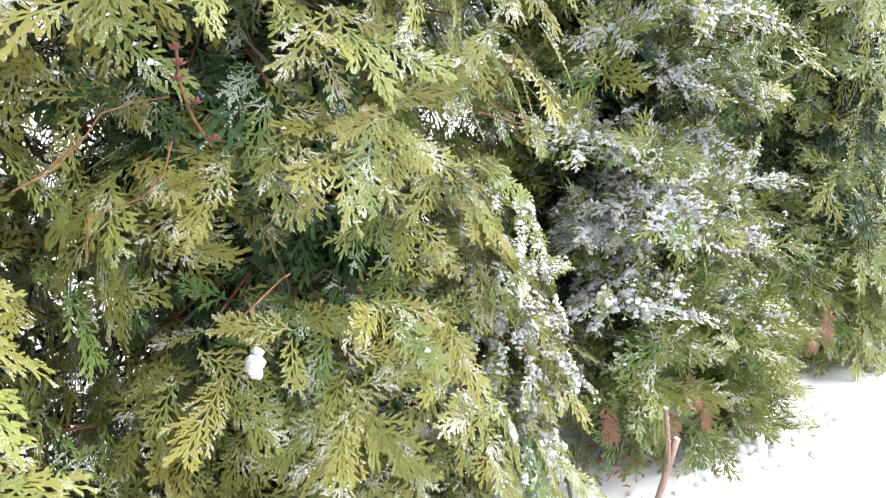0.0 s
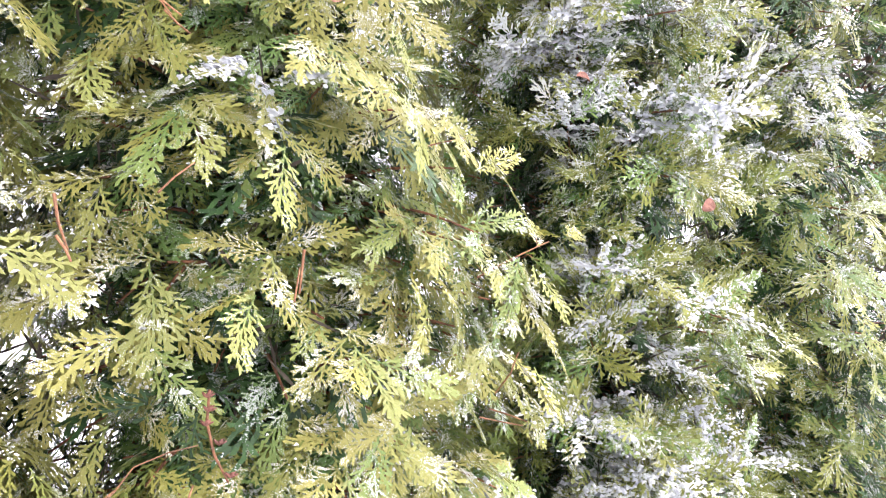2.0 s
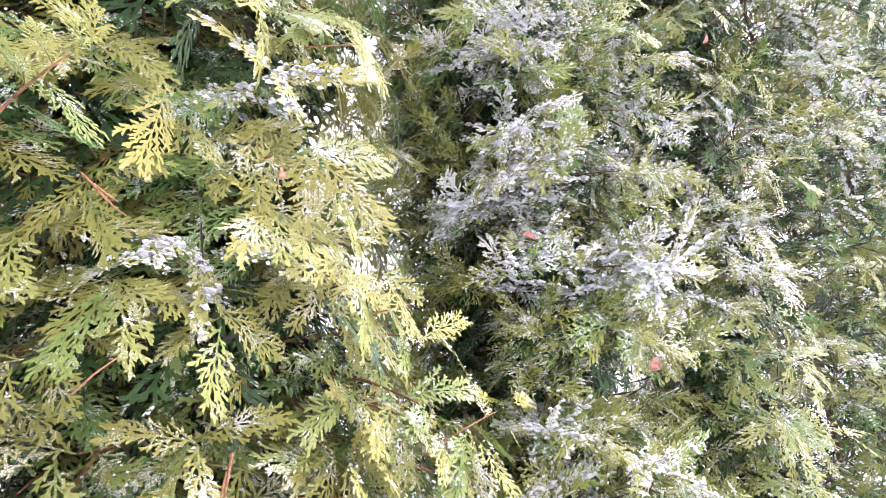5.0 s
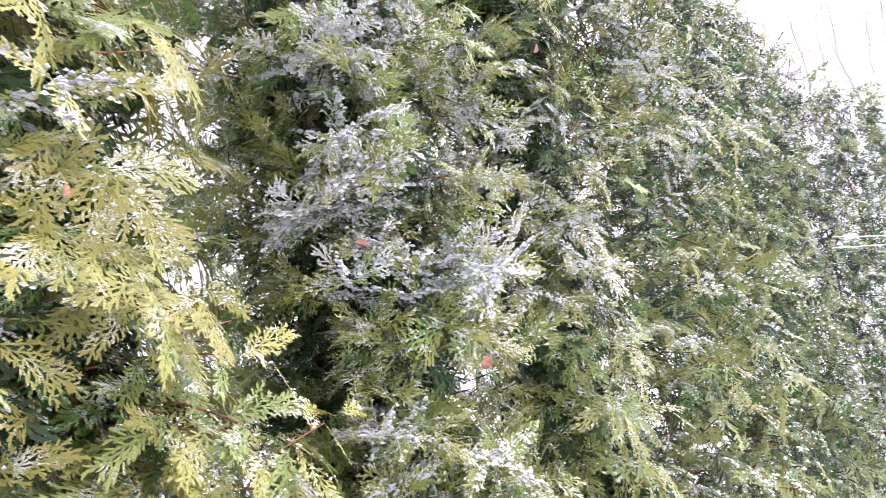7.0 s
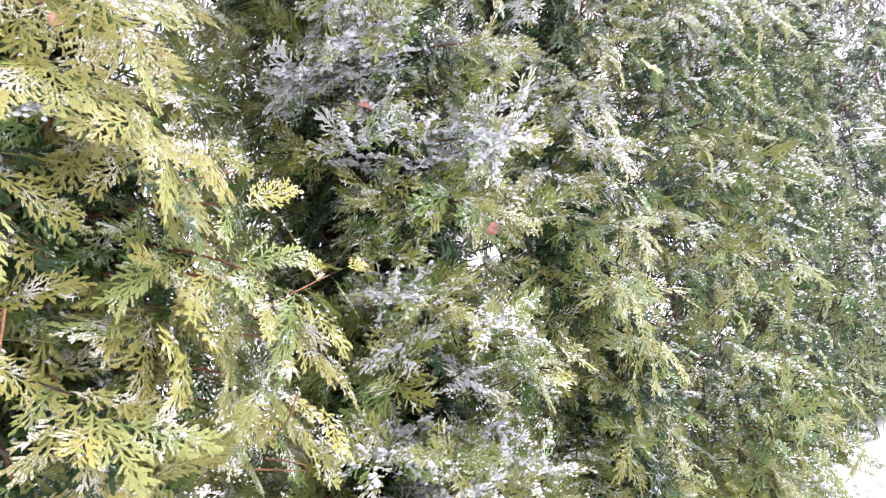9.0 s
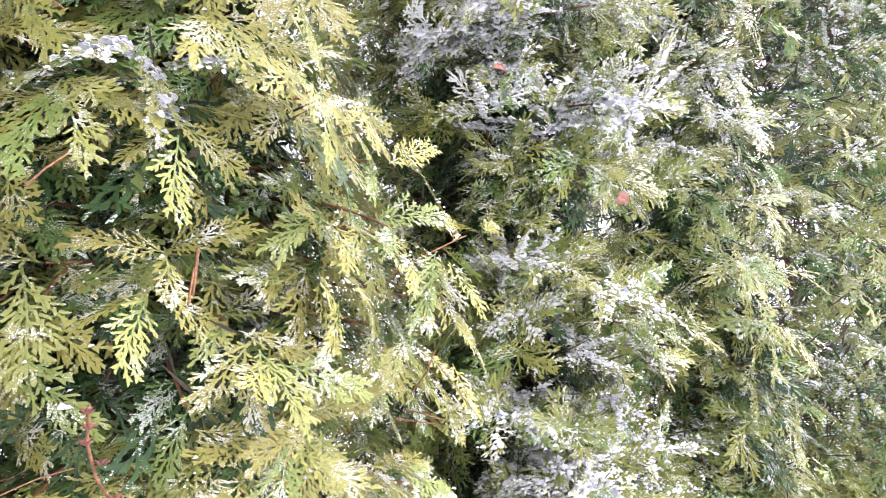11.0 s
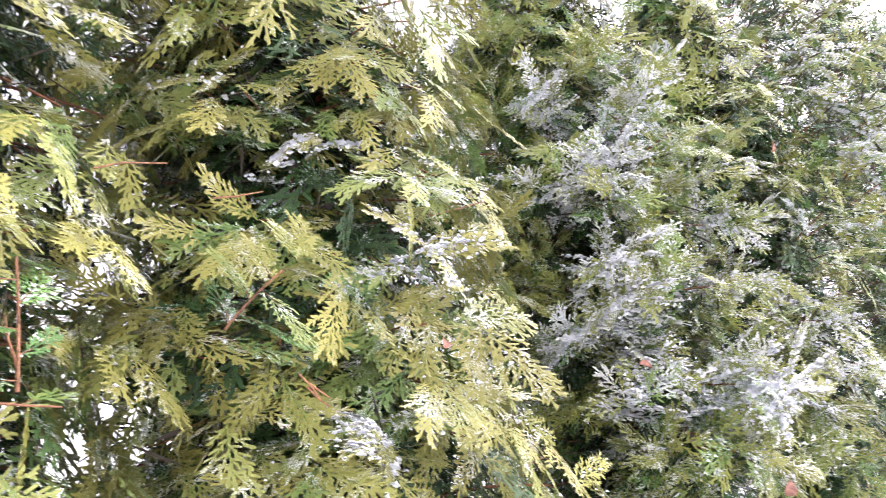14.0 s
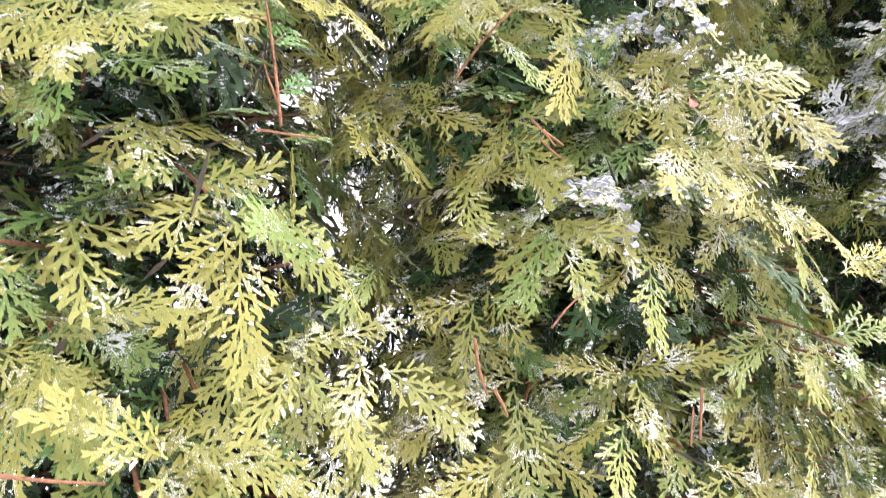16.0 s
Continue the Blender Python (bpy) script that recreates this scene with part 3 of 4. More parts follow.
def thuja(i, x, y, r0, height, tint, snowy):
    near = 1 <= i <= 4
    lean = LEANS[i]
    tree = thing("thuja_tree", pose(x, y, 0), "columnar thuja of a free-growing hedge, yellow-green sprays dusted with snow" if i < 3 else
                 "columnar thuja in the hedge row, olive-green sprays with clumps of snow", "conifer tree", "thuja hedge row")
    k = 9
    pts = [(lean * z, 0.02 * math.sin(3 * z + i), z) for z in np.linspace(-0.25, height * 0.88, k)]
    tv, tf, tt = tube(pts, np.linspace(0.040 if near else 0.014, 0.005, k), 9)
    part("trunk", mesh_of("trunk", tv, tf, BARK, smooth=True), tree)
    rest = []
    # dead inner twigs that close the crown, coloured darker as the shade inside
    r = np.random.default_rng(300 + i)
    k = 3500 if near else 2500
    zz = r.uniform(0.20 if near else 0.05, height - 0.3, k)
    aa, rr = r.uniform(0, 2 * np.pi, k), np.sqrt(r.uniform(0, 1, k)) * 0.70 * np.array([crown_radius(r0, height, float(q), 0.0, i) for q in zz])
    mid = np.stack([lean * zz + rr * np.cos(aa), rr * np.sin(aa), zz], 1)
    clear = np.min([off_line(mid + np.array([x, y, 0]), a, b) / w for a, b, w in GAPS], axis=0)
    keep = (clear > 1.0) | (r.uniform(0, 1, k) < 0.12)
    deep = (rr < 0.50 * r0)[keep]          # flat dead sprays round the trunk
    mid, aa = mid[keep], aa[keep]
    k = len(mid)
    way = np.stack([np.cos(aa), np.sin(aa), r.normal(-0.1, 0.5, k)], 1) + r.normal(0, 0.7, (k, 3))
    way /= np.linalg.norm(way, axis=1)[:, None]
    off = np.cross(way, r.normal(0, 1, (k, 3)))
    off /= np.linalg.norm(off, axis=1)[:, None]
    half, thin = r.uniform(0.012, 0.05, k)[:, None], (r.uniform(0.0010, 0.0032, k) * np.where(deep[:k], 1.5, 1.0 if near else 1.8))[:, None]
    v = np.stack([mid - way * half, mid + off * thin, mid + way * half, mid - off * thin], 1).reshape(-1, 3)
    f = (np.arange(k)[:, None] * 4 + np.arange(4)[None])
    tagged(part("twig_mass", mesh_of("twig_mass", v, f, DRY), tree), "dry inner twigs, brown darkened as inner shade", kind="stuff")
    total = {1: 820, 2: 1080, 3: 1080, 4: 620}[i] if near else (160 if i == 0 else 330 if i < 7 else 300 if i < 10 else 150)
    for j in range(total):
        rnd = random.Random(10000 * (i + SEEDS.get(i, 0)) + j)
        z = -0.10 + (height - 0.03) * ((j + rnd.random()) / total) ** 1.2
        theta = j * 2.39996 + rnd.uniform(-0.5, 0.5)
        front = math.cos(theta - math.atan2(-y, -x)) > -0.08
        inner = j % 4 == 0
        if not front and rnd.random() < (0.80 if near else 0.75):
            continue
        if near and z > (1.85, 1.85, 2.2, 2.7)[i - 1] and rnd.random() < 0.75:
            continue
        r = crown_radius(r0, height, z, theta, i) * (rnd.uniform(0.60, 0.82) if inner else rnd.uniform(0.93, 1.06) if i < 3 else rnd.uniform(0.80, 1.12))
        foot = Vector((lean * z, 0, z + 0.05))
        spin = Euler((radians(rnd.gauss(0, 20)), radians(rnd.gauss(2, 13)), theta))
        size = r / BRANCH * 1.02
        m = Matrix.LocRotScale(foot, spin, Vector((size, max(size, 0.9), max(size, 0.9))))
        tip = Vector((x, y, 0)) + m @ Vector((BRANCH * 0.9, 0, -0.1))
        pocket = noise.noise(tip * (3.6 if i > 4 else 7.5) + Vector((3, 8, i))) < (-0.15 if i > 4 else -0.24 if i > 2 else -0.55)
        outer = [tip, Vector((x, y, 0)) + m @ Vector((BRANCH * 0.76, 0, -0.04))]
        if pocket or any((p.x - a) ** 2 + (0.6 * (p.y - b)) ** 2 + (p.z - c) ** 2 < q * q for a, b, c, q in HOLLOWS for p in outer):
            if i in (1, 2, 3) and (j % 4 or inner) and not pocket:
                continue
            size *= 0.72
            m = Matrix.LocRotScale(foot, spin, Vector((size, 0.8, 0.8)))
        if i in (1, 2):
            run = [list(Vector((x, y, 0)) + m @ Vector((BRANCH * u, 0, 0.36 * BRANCH * u - 1.47 * (BRANCH * u) ** 2))) for u in (0.5, 0.65, 0.8, 0.95)]
            if any(off_line(run, a, b).min() < w for a, b, w in GAPS):
                continue
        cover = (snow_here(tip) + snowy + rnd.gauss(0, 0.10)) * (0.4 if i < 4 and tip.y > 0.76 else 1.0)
        if near and front and not (inner and rnd.random() < 0.5) and z < 1.95:
            lod = {1: 0, 2: 0, 3: 1, 4: 2}[i]
            if lod == 0 and (inner or z > 1.6 or math.cos(theta - math.atan2(-y, -x)) < 0.2):
                lod, cover = 2, min(cover, 0.55)
            add_branch(tree, rnd.choice(MESHES[lod]), m, tint, cover, rnd, i > 2)
        elif near and front and inner and z < 1.95:
            continue
        else:
            p = rnd.choice(PATTERNS[2 if (front and not inner and i == 5) or (near and front and z < 2.3) else 3])
            rest.append((p, np.array(m), cover))

    # old fans inside, all round the trunk, their green darkened as inner shade
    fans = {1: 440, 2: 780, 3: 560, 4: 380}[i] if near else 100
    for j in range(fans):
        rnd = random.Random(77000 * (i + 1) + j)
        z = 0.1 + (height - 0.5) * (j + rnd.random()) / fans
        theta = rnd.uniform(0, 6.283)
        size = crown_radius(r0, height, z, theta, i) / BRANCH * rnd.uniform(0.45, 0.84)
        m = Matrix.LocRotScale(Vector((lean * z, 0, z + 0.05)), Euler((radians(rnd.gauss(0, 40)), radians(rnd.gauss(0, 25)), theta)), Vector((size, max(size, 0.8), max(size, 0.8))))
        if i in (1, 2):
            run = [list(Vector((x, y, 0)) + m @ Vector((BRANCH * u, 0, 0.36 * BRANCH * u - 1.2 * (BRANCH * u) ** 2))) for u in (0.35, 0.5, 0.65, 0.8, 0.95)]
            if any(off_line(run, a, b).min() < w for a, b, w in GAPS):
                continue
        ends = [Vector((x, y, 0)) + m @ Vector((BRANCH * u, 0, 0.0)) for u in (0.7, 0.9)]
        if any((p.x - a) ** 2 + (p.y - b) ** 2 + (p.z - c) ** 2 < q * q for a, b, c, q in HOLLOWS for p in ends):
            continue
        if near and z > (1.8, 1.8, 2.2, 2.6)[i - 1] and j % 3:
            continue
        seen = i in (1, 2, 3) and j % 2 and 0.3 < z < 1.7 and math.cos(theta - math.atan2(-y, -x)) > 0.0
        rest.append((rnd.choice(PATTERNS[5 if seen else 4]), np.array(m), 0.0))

    def put(p, m):
        v, f, t = p
        return v @ m[:3, :3].T + m[:3, 3], f, t

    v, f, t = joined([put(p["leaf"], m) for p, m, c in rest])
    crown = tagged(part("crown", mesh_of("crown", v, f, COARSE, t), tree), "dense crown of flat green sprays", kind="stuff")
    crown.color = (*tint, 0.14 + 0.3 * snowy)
    v, f, t = joined([put(p["twig"], m) for p, m, c in rest])
    tagged(part("branchwork", mesh_of("branchwork", v, f, TWIG), tree), "thin brown twigs", kind="stuff")
    capped = [put(p["heavy"], m) for p, m, c in rest if c > (0.6 if i < 3 else 0.46)]
    if capped:
        v, f, t = joined(capped)
        tagged(part("snow", mesh_of("crown_snow", v, f, SNOW, smooth=True), tree), "snow lying on the sprays", kind="stuff")
    return tree


def shoot(tree, mesh, base, tip, k, cover, tint):
    """A branch or bare-stemmed shoot laid from base to tip."""
    rnd = random.Random(900 + k)
    a, b = Vector(base), Vector(tip)
    way = b - a
    size = way.length / (BRANCH * 0.82)
    f = frame_of(np.array(way), np.array((0.2, -0.6, 0.8)))
    m = Matrix([list(r) for r in f]).to_4x4()
    m = Matrix.Translation(a - tree.matrix_basis.translation) @ m @ Matrix.Diagonal((size, max(0.8, size), max(0.8, size), 1))
    add_branch(tree, mesh, m, tint, cover, rnd)


trees = [thuja(i, *row) for i, row in enumerate(ROW)]
YELLOW = (1.15, 1.05, 0.9)
for k, (i, base, tip, cover) in enumerate([
    (2, (0.575, 0.640, 0.742), (0.800, 0.605, 0.850), 0.10), (2, (0.105, 0.620, 1.035), (0.165, 0.560, 1.150), 0.15),
    (1, (-0.030, 0.620, 0.940), (-0.075, 0.570, 1.120), 0.10),
]):
    shoot(trees[i], SHOOT_MESHES[(k + 1) % 4], base, tip, k, cover, YELLOW)
# snow-laden low boughs of the golden tree, and dark ones round the column's foot
for k, tip in enumerate([(0.765, 0.625, 0.250), (0.785, 0.605, 0.190), (0.735, 0.600, 0.130), (0.785, 0.600, 0.085), (0.750, 0.590, 0.035), (0.780, 0.595, 0.005),
                         (0.700, 0.595, 0.075), (0.740, 0.590, 0.165), (0.755, 0.640, 0.460), (0.780, 0.630, 0.400), (0.750, 0.620, 0.340)]):
    shoot(trees[2], MESHES[0][k % len(MESHES[0])], (0.60, 0.88, tip[2] + 0.06), tip, 20 + k, 0.75, (0.95, 1.0, 0.95))
# the dark tint of these added boughs stands in for shade under the column
for k, tip in enumerate([(1.065, 0.725, -0.02), (1.095, 0.700, -0.05), (1.130, 0.680, -0.05), (1.165, 0.655, -0.04), (1.200, 0.640, -0.03), (1.110, 0.730, -0.06),
                         (1.160, 0.700, -0.06)]):
    shoot(trees[3], MESHES[1][k % len(MESHES[1])], (1.33, 0.94, tip[2] + 0.10), tip, 40 + k, 0.1, (0.75, 0.9, 0.82))
# yellow boughs that fill its side towards the column
for k, tip in enumerate([(0.755, 0.630, 0.834), (0.737, 0.640, 0.897), (0.771, 0.630, 0.772), (0.774, 0.630, 0.707), (0.738, 0.620, 0.653),
                         (0.672, 0.600, 0.791), (0.665, 0.600, 0.723), (0.693, 0.630, 0.925), (0.695, 0.610, 0.678), (0.657, 0.600, 0.844)]):
    shoot(trees[2], MESHES[0][(k + 3) % len(MESHES[0])], (0.46 - 0.1 * (tip[2] - 0.8), 0.86, tip[2] - 0.02), tip, 60 + k, 0.36 if k % 2 else 0.5, (1.1, 1.02, 0.9))
# boughs added to fill holes deep in the golden trees, tinted dark as shade
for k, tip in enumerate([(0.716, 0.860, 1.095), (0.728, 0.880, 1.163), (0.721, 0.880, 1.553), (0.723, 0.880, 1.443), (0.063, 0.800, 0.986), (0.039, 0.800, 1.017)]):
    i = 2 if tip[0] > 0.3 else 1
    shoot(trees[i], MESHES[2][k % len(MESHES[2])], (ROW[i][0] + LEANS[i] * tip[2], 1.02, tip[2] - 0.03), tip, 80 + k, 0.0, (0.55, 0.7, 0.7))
# a few dead brown sprays hang under the column's lowest boughs
for k, (x, y, z) in enumerate([(1.07, 0.66, 0.02), (1.13, 0.64, -0.01), (1.19, 0.63, 0.03), (1.24, 0.62, -0.02), (1.01, 0.69, 0.0), (1.70, 0.62, 0.02), (1.76, 0.60, 0.05)]):
    v, f, t, spine = frond(np.random.default_rng(600 + k), 0.075, 0)
    m = frame_of(np.array((0.2 * (k % 3) - 0.2, -0.25, -0.9)), np.array((-0.5, -0.8, 0.2)))
    i = 3 if x < 1.6 else 4
    part("dead_spray", mesh_of("dead_spray", v @ m.T + np.array((x - ROW[i][0], y - ROW[i][1], z + 0.05)), f, DEAD), trees[i], "dead reddish-brown hanging spray")
# twigs that show between the fans: tree, thickness, course
for i, thick, course in (
    (2, 0.0010, ((0.127, 0.525, 0.550), (0.153, 0.525, 0.563), (0.175, 0.525, 0.584), (0.188, 0.525, 0.601), (0.214, 0.525, 0.609), (0.237, 0.525, 0.612))),
    (2, 0.0011, ((0.236, 0.530, 0.579), (0.227, 0.530, 0.553), (0.209, 0.530, 0.537), (0.171, 0.530, 0.526), (0.166, 0.530, 0.495))),
    (2, 0.0008, ((0.176, 0.530, 0.584), (0.160, 0.530, 0.572), (0.141, 0.530, 0.557))),
    (2, 0.0016, ((0.616, 0.600, 0.595), (0.649, 0.600, 0.587), (0.694, 0.600, 0.577))),
    (2, 0.0014, ((0.561, 0.580, 0.489), (0.606, 0.580, 0.477))),
    (2, 0.0014, ((0.293, 0.570, 0.413), (0.335, 0.570, 0.442), (0.344, 0.570, 0.445))),
    (2, 0.0015, ((0.634, 0.600, 0.604), (0.664, 0.600, 0.595), (0.704, 0.600, 0.581))),
    (2, 0.0015, ((0.689, 0.600, 0.676), (0.673, 0.600, 0.648), (0.644, 0.600, 0.623))),
    (2, 0.0016, ((0.574, 0.655, 0.961), (0.603, 0.655, 0.972), (0.643, 0.655, 0.985))),
    (2, 0.0019, ((0.332, 0.530, 0.785), (0.330, 0.530, 0.764), (0.328, 0.530, 0.742))),
    (1, 0.0016, ((-0.059, 0.585, 0.979), (-0.034, 0.585, 0.979), (-0.009, 0.585, 0.980))),
    (1, 0.0016, ((-0.043, 0.600, 1.010), (-0.054, 0.600, 1.033), (-0.061, 0.600, 1.053))),
    (2, 0.0015, ((0.105, 0.640, 1.233), (0.130, 0.640, 1.243), (0.162, 0.640, 1.260))),
    (1, 0.0015, ((-0.016, 0.640, 1.229), (0.009, 0.640, 1.245), (0.052, 0.640, 1.260))),
    (2, 0.0015, ((0.196, 0.570, 1.018), (0.219, 0.570, 1.006))),
    (2, 0.0017, ((0.426, 0.655, 1.312), (0.483, 0.655, 1.341), (0.552, 0.655, 1.379))),
    (2, 0.0014, ((0.185, 0.570, 1.026), (0.199, 0.570, 1.015), (0.210, 0.570, 1.004))),
    (2, 0.0014, ((0.210, 0.600, 1.022), (0.224, 0.600, 1.011), (0.237, 0.600, 1.004))),
    (2, 0.0015, ((0.330, 0.545, 0.735), (0.332, 0.545, 0.749), (0.335, 0.545, 0.769))),
    (2, 0.0017, ((0.121, 0.500, 0.777), (0.128, 0.500, 0.767), (0.132, 0.500, 0.758))),
    (1, 0.0018, ((-0.182, 0.520, 0.717), (-0.155, 0.520, 0.714), (-0.126, 0.520, 0.712))),
    (2, 0.0019, ((0.123, 0.545, 0.816), (0.127, 0.545, 0.794), (0.135, 0.545, 0.772))),
    (2, 0.0015, ((0.206, 0.570, 0.832), (0.220, 0.570, 0.849), (0.237, 0.570, 0.865))),
):
    v, f, t = tube(np.array(course) - np.array(ROW[i][:2] + (0,)), np.linspace(thick * 0.8, thick * 0.5, len(course)), 6)
    part("twig", mesh_of("twig", v, f, SHOOT, smooth=True), trees[i], "thin orange-brown twig")
# the lowest boughs, which lie on the snow round each foot
for i, first, last, number in ((2, -150, -20, 46), (3, -95, -5, 52), (4, -170, -15, 60), (5, -170, -20, 40)):
    for j in range(number):
        rnd = random.Random(5000 * i + j)
        theta = radians(first + (last - first) * (j + rnd.random()) / number)
        r = ROW[i][2] * rnd.uniform(0.92, 1.10)
        low = rnd.uniform(-0.14, 0.12)
        m = Matrix.LocRotScale(Vector((0, 0, low + 0.06)), Euler((radians(rnd.gauss(0, 16)), radians(rnd.gauss(4, 8)), theta)), Vector((r / BRANCH, 0.95, 0.95)))
        tip = Vector((ROW[i][0], ROW[i][1], 0)) + m @ Vector((BRANCH * 0.9, 0, -0.08))
        add_branch(trees[i], rnd.choice(MESHES[(0, 1, 2, 2)[i - 2]]), m, ROW[i][4], snow_here(tip) + rnd.gauss(0, 0.1), rnd)

# ---- small things in and round the hedge ----
def cut_stick():
    """Two pruned stems in a fork that stand out of the snow, capped with a little snow."""
    st = thing("cut_stick", pose(0.868, 0.475, -0.088), "reddish-brown pruned forked stem with snow caps standing in snow", "stick")
    main = [(-0.052, 0, -0.06), (-0.045, 0, -0.03), (-0.030, 0, 0.05), (-0.014, 0, 0.114), (0.008, 0.001, 0.150), (0.024, 0.003, 0.175), (0.033, 0.004, 0.192)]
    v, f, t = tube(main, (0.0058, 0.0056, 0.0053, 0.0050, 0.0050, 0.0052, 0.0056), 10)
    part("stem", mesh_of("stem", v, f, STICK, smooth=True), st)
    v, f, t = tube([(0.004, 0.001, 0.143), (0.012, 0.003, 0.168), (0.014, 0.007, 0.205), (0.012, 0.012, 0.246)], (0.0042, 0.0041, 0.0037, 0.0035), 9)
    part("side_stem", mesh_of("side_stem", v, f, STICK, smooth=True), st)
    r = np.random.default_rng(3)
    for at, size in (((0.033, 0.004, 0.193), 0.0046), ((0.012, 0.012, 0.247), 0.0036)):
        v, f, t = blob(r, np.array(at), size, 2, 0.55)
        part("snow_cap", mesh_of("snow_cap", v, f, SNOW, smooth=True), st, "small cap of snow")


def snow_lump(at, size, seed):
    r = np.random.default_rng(seed)
    v, f, t = joined([blob(r, np.array((0, 0, 0)), size, 2, 0.9)] + [blob(r, r.normal(0, size * 0.55, 3), size * 0.6, 2, 0.9) for _ in range(3)])
    return thing("snow_lump", pose(*at), "lump of white snow caught on thuja sprays", "snow", "", "", mesh_of("snow_lump", v, f, SNOW, smooth=True))


def cone_cluster(at):
    """Small open cones, one over another on a thin stalk."""
    r = np.random.default_rng(11)
    c = thing("thuja_cone_cluster", pose(*at), "cluster of small open reddish-brown thuja cones on a twig", "cones")
    v, f, t = tube([(0.004, 0.008, 0.028), (0.002, 0.006, 0.0), (0.010, 0.006, -0.03), (0.024, 0.008, -0.055)], (0.0014, 0.0014, 0.0013, 0.001), 5)
    part("stalk", mesh_of("stalk", v, f, TWIG, smooth=True), c)
    for p in ((0, 0, 0.022), (0.001, -0.002, 0.010), (-0.001, -0.001, -0.002), (0.012, 0.0, -0.020), (0.024, 0.002, -0.050)):
        scales = []
        for k in range(7):
            a, up = k * 2.4, (k % 3) * 0.35
            way = np.array([math.cos(a) * 0.8, math.sin(a) * 0.8, 0.35 + up])
            n = np.array([-math.cos(a) * 0.5, -math.sin(a) * 0.5, 1.0])
            m = frame_of(way, n)
            q = ICO_V * np.array([0.0044, 0.0026, 0.0010]) + np.array([0.0034, 0, 0])
            scales.append((q @ m.T + np.array(p), ICO_F, np.zeros(len(ICO_V))))
        v, f, t = joined(scales)
        part("cone", mesh_of("cone", v, f, CONE, smooth=True), c)


def dead_leaf(at, way, size, seed, label="curled dry reddish-brown leaf caught in the hedge"):
    r = np.random.default_rng(seed)
    us, ws = np.linspace(0, 1, 9), np.linspace(-1, 1, 5)
    top, low = [], []
    for u in us:
        half = 0.36 * math.sin(math.pi * min(1, 0.06 + 0.94 * u)) ** 0.7 + 0.01
        for w in ws:
            z = 0.22 * w * w * half * 2 - 0.35 * (u - 0.5) ** 2 + r.normal(0, 0.008)
            top.append((u - 0.5, w * half, z)), low.append((u - 0.5, w * half, z - 0.015))
    n = len(top)
    f = []
    for i in range(8):
        for j in range(4):
            a, b, c, d = i * 5 + j, i * 5 + j + 1, i * 5 + j + 6, i * 5 + j + 5
            f += [(a, d, b), (b, d, c), (n + a, n + b, n + d), (n + b, n + c, n + d)]
    v = np.array(top + low) * size
    m = frame_of(np.array(way, float), np.array((0.3, -1.0, 0.5)))
    return thing("dead_leaf", pose(*at), label, "dead leaf", "", "", mesh_of("dead_leaf", v @ m.T, f, DEAD, smooth=True))


cut_stick()
snow_lump((0.292, 0.545, 0.374), 0.0095, 5)
cone_cluster((0.250, 0.545, 0.627))
dead_leaf((1.140, 0.560, 0.930), (0.6, -0.2, 0.5), 0.032, 1)
dead_leaf((0.398, 0.600, 1.098), (0.5, 0.5, 0.8), 0.020, 2)
dead_leaf((0.926, 0.66, 1.150), (0.9, -0.2, -0.2), 0.030, 3)
dead_leaf((1.537, 0.54, 1.805), (0.1, -0.2, 0.9), 0.035, 4)

# brown scraps on the snow between two trees
r = np.random.default_rng(31)
scraps = []
for k in range(90):
    x, y = r.normal(1.12, 0.07), r.normal(0.72, 0.045)
    z = float(bank(np.array(x), np.array(y))) + 0.012 + abs(r.normal(0, 0.012))
    ln, a = r.uniform(0.008, 0.030), r.uniform(0, 6.28)
    d = np.array((math.cos(a), math.sin(a), r.normal(0, 0.35))) * ln
    scraps.append(tube([np.array((x, y, z)), np.array((x, y, z)) + d * 0.5 + np.array((0, 0, 0.003)), np.array((x, y, z)) + d], (0.0015, r.uniform(0.0015, 0.004), 0.0008), 4))
v, f, t = joined(scraps)
thing("leaf_litter", pose(0, 0, 0), "reddish-brown fallen scale leaves and twigs under the hedge", "leaf litter", "", "stuff", mesh_of("leaf_litter", v, f, DEAD))

# snow chunks that have dropped along the hedge's foot
r = np.random.default_rng(21)
fallen = thing("fallen_snow", pose(0, 0, 0), "loose lumps of fallen snow along the hedge foot", "snow")
LUMPS = [mesh_of("lump", *blob(r, np.zeros(3), 1.0, 2, 0.8, 0.11)[:2], FIELD, smooth=True) for _ in range(10)]
chunks = []
for k in range(620):
    x = 0.6 + 4.0 * ((k + r.uniform(0, 1)) / 620) ** 1.5
    y = (0.615 - 0.03 * (x - 0.95) if x < 1.55 else 0.56 - 0.09 * (x - 1.55)) - abs(r.normal(0, 0.05)) + r.normal(0, 0.02)
    size = r.uniform(0.006, 0.022) * (1.0 if x < 2.5 else 1.4)
    at = Vector((x, y, float(bank(np.array(x), np.array(y))) - size * 0.25))
    if k < 290:
        part("lump", LUMPS[k % 10], fallen, m=Matrix.LocRotScale(at, Euler((0, 0, r.uniform(0, 6.28))), Vector((size, size, size))))
    else:
        chunks.append(blob(r, np.array(at), size, 2, 0.8, 0.10))
v, f, t = joined(chunks)
tagged(part("far_lumps", mesh_of("far_lumps", v, f, FIELD, smooth=True), fallen), "scattered lumps of snow", kind="stuff")


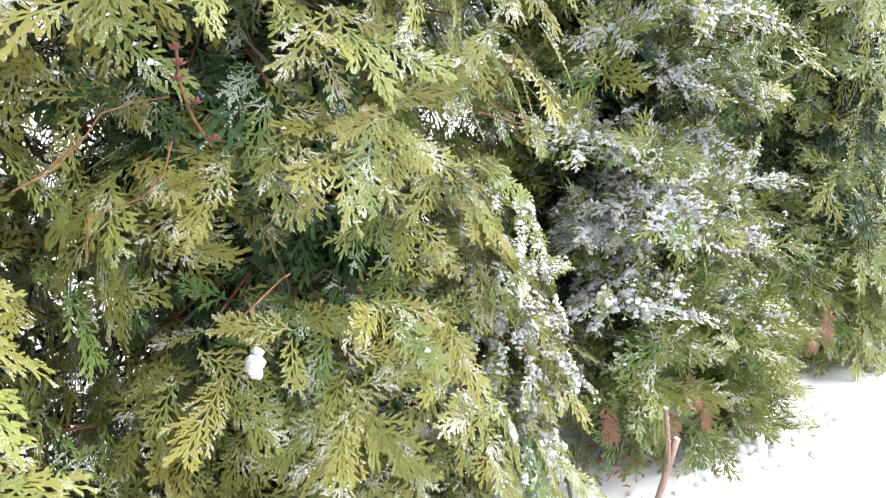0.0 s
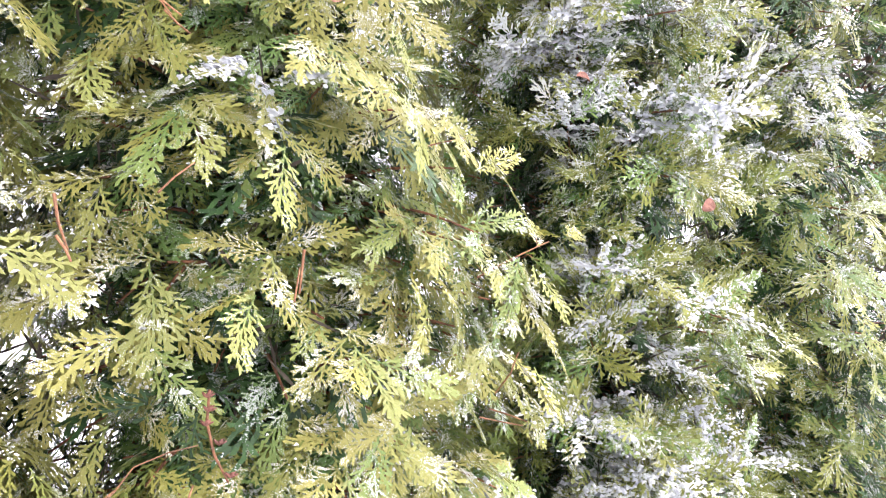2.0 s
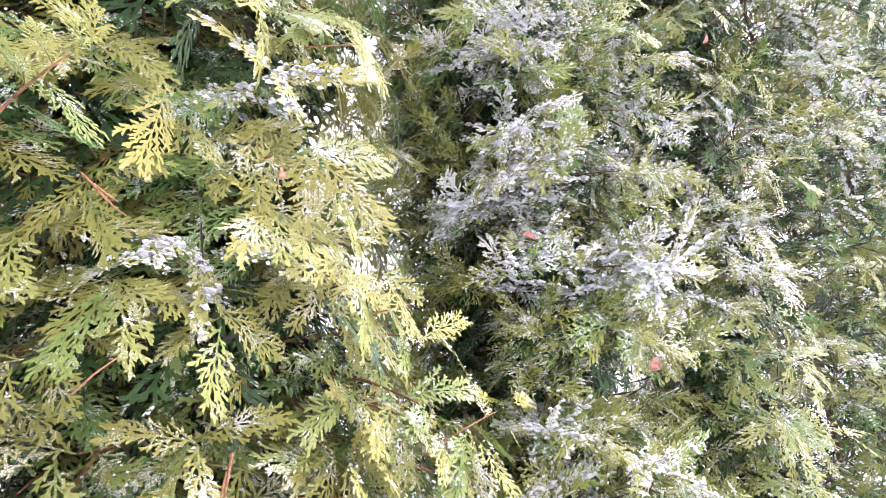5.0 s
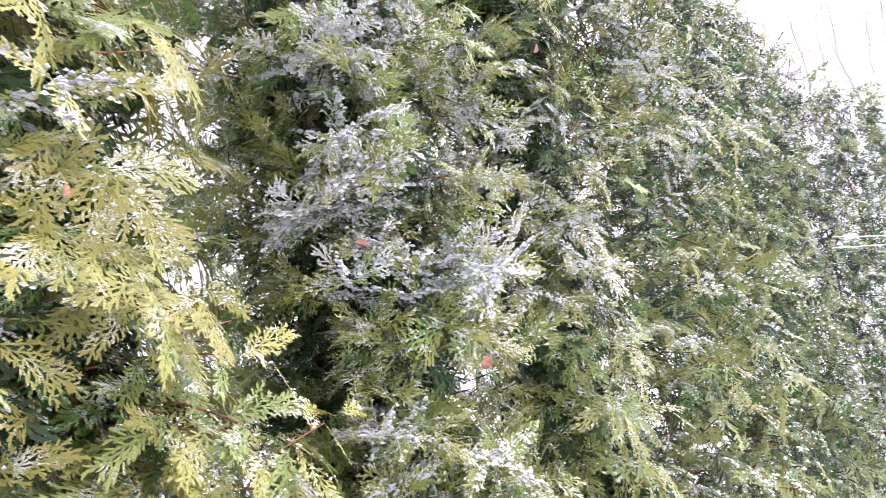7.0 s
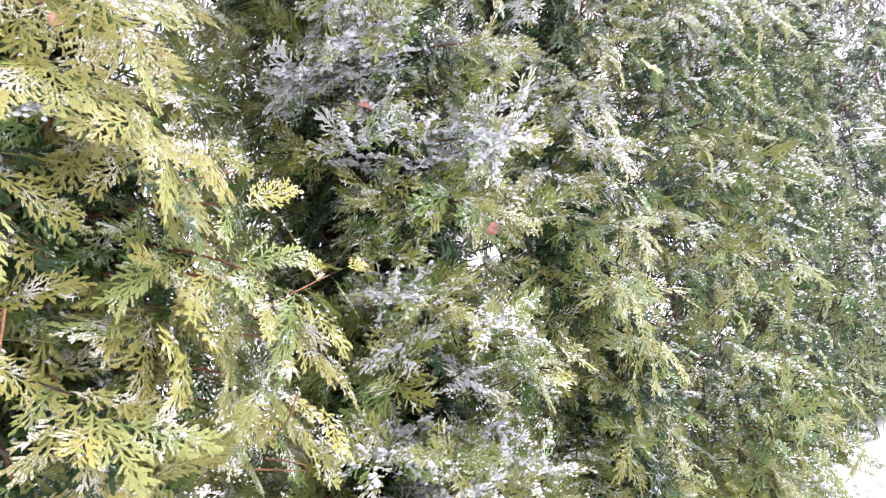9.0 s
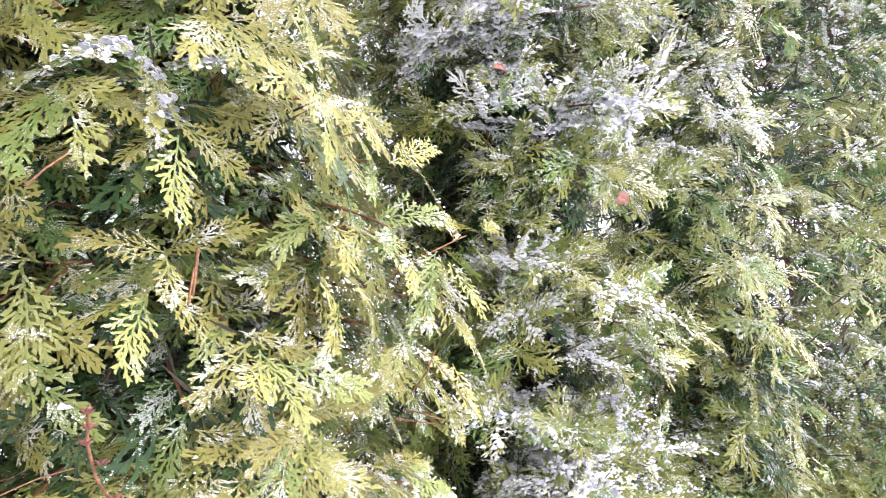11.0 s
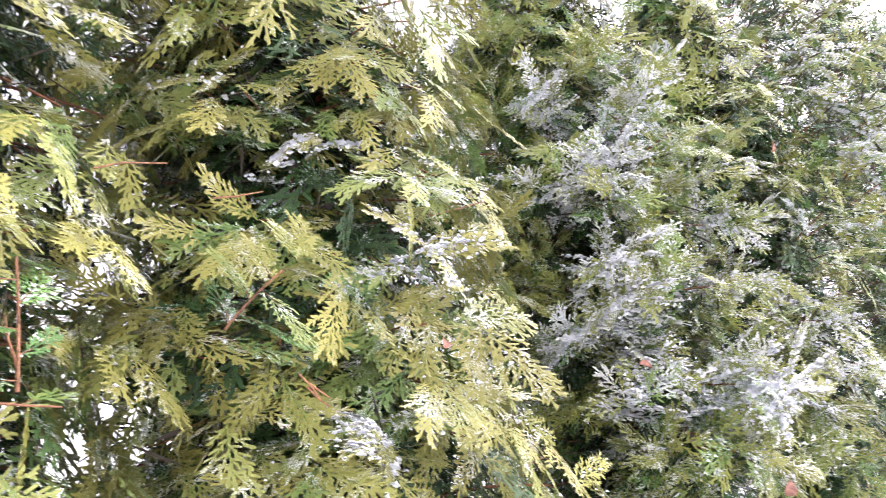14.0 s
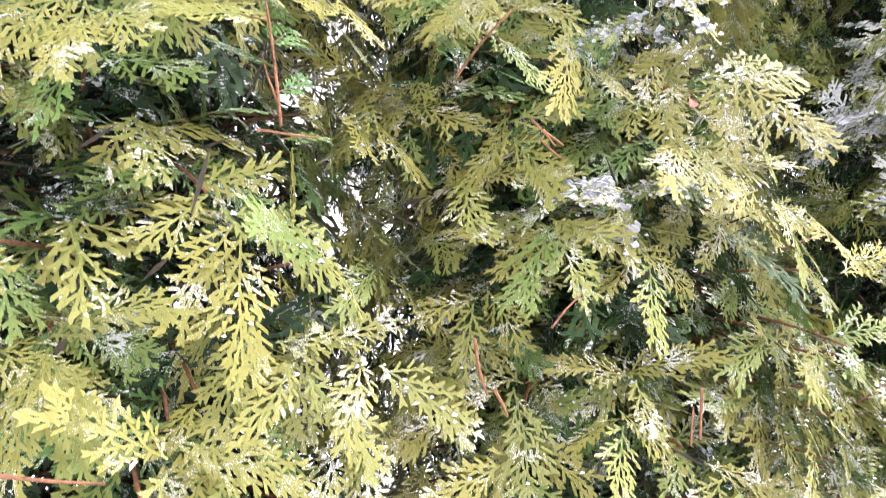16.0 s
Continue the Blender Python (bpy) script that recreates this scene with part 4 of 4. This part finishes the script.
def line_wire(a, b, sag):
    p = [np.array(a) * (1 - u) + np.array(b) * u - np.array((0, 0, sag * 4 * u * (1 - u))) for u in np.linspace(0, 1, 13)]
    v, f, t = tube(p, [0.0022] * 13, 5)
    return thing("wire", pose(0, 0, 0), "thin pale metal wire tied to the hedge", "wire", "wires from the hedge", "", mesh_of("wire", v, f, WIRE, smooth=True))


line_wire((3.935, 0.121, 1.610), (4.055, -2.645, 0.968), 0.0)
line_wire((3.946, 0.134, 1.554), (4.036, -2.670, 1.086), 0.0)


def bare_tree(x, y, height, seed):
    """A leafless tree: a trunk that splits into limbs and fine twigs."""
    r = np.random.default_rng(seed)
    z = float(bank(np.array(x), np.array(y))) - 0.2
    tree = thing("bare_tree", pose(x, y, z), "leafless tree on the snowy slope, pale bark lightened further as haze", "bare tree", "bare trees on the slope")
    pts = [np.array((0.0, 0, 0))]
    for k in range(7):
        pts.append(pts[-1] + np.array((r.normal(0, 0.12), r.normal(0, 0.12), height / 7)))
    v, f, t = tube(pts, np.linspace(0.070, 0.010, 8) * height / 8, 7)
    part("trunk", mesh_of("trunk", v, f, FARBARK, smooth=True), tree)
    twigs = []

    def grow(p, way, ln, rad, depth):
        q = [p]
        for k in range(3):
            way = way + r.normal(0, 0.16, 3) + np.array((0, 0, 0.06))
            way /= np.linalg.norm(way)
            q.append(q[-1] + way * ln / 3)
        twigs.append(tube(q, np.linspace(rad, rad * 0.45, 4), 4))
        if depth:
            for k in range(3):
                w = way + r.normal(0, 0.55, 3)
                grow(q[1 + k % 3], w / np.linalg.norm(w), ln * 0.62, rad * 0.5, depth - 1)

    for k in range(17):
        a = r.uniform(0, 6.28)
        u = r.uniform(0.10, 0.95)
        p = pts[int(u * 7)]
        grow(p, np.array((math.cos(a) * 0.8, math.sin(a) * 0.8, 0.7)), height * 0.36 * (1.15 - u), 0.036 * height / 8 * (1.2 - u), 3)
    v, f, t = joined(twigs)
    tagged(part("crown", mesh_of("crown", v, f, FARBARK), tree), "bare crown of thin twigs", kind="stuff")


for k in range(14):
    bare_tree(27 + 8 * ((k * 37) % 5) / 5, -7.5 + 0.85 * k, 6.5 + (k * 53 % 7) * 0.4, 40 + k)
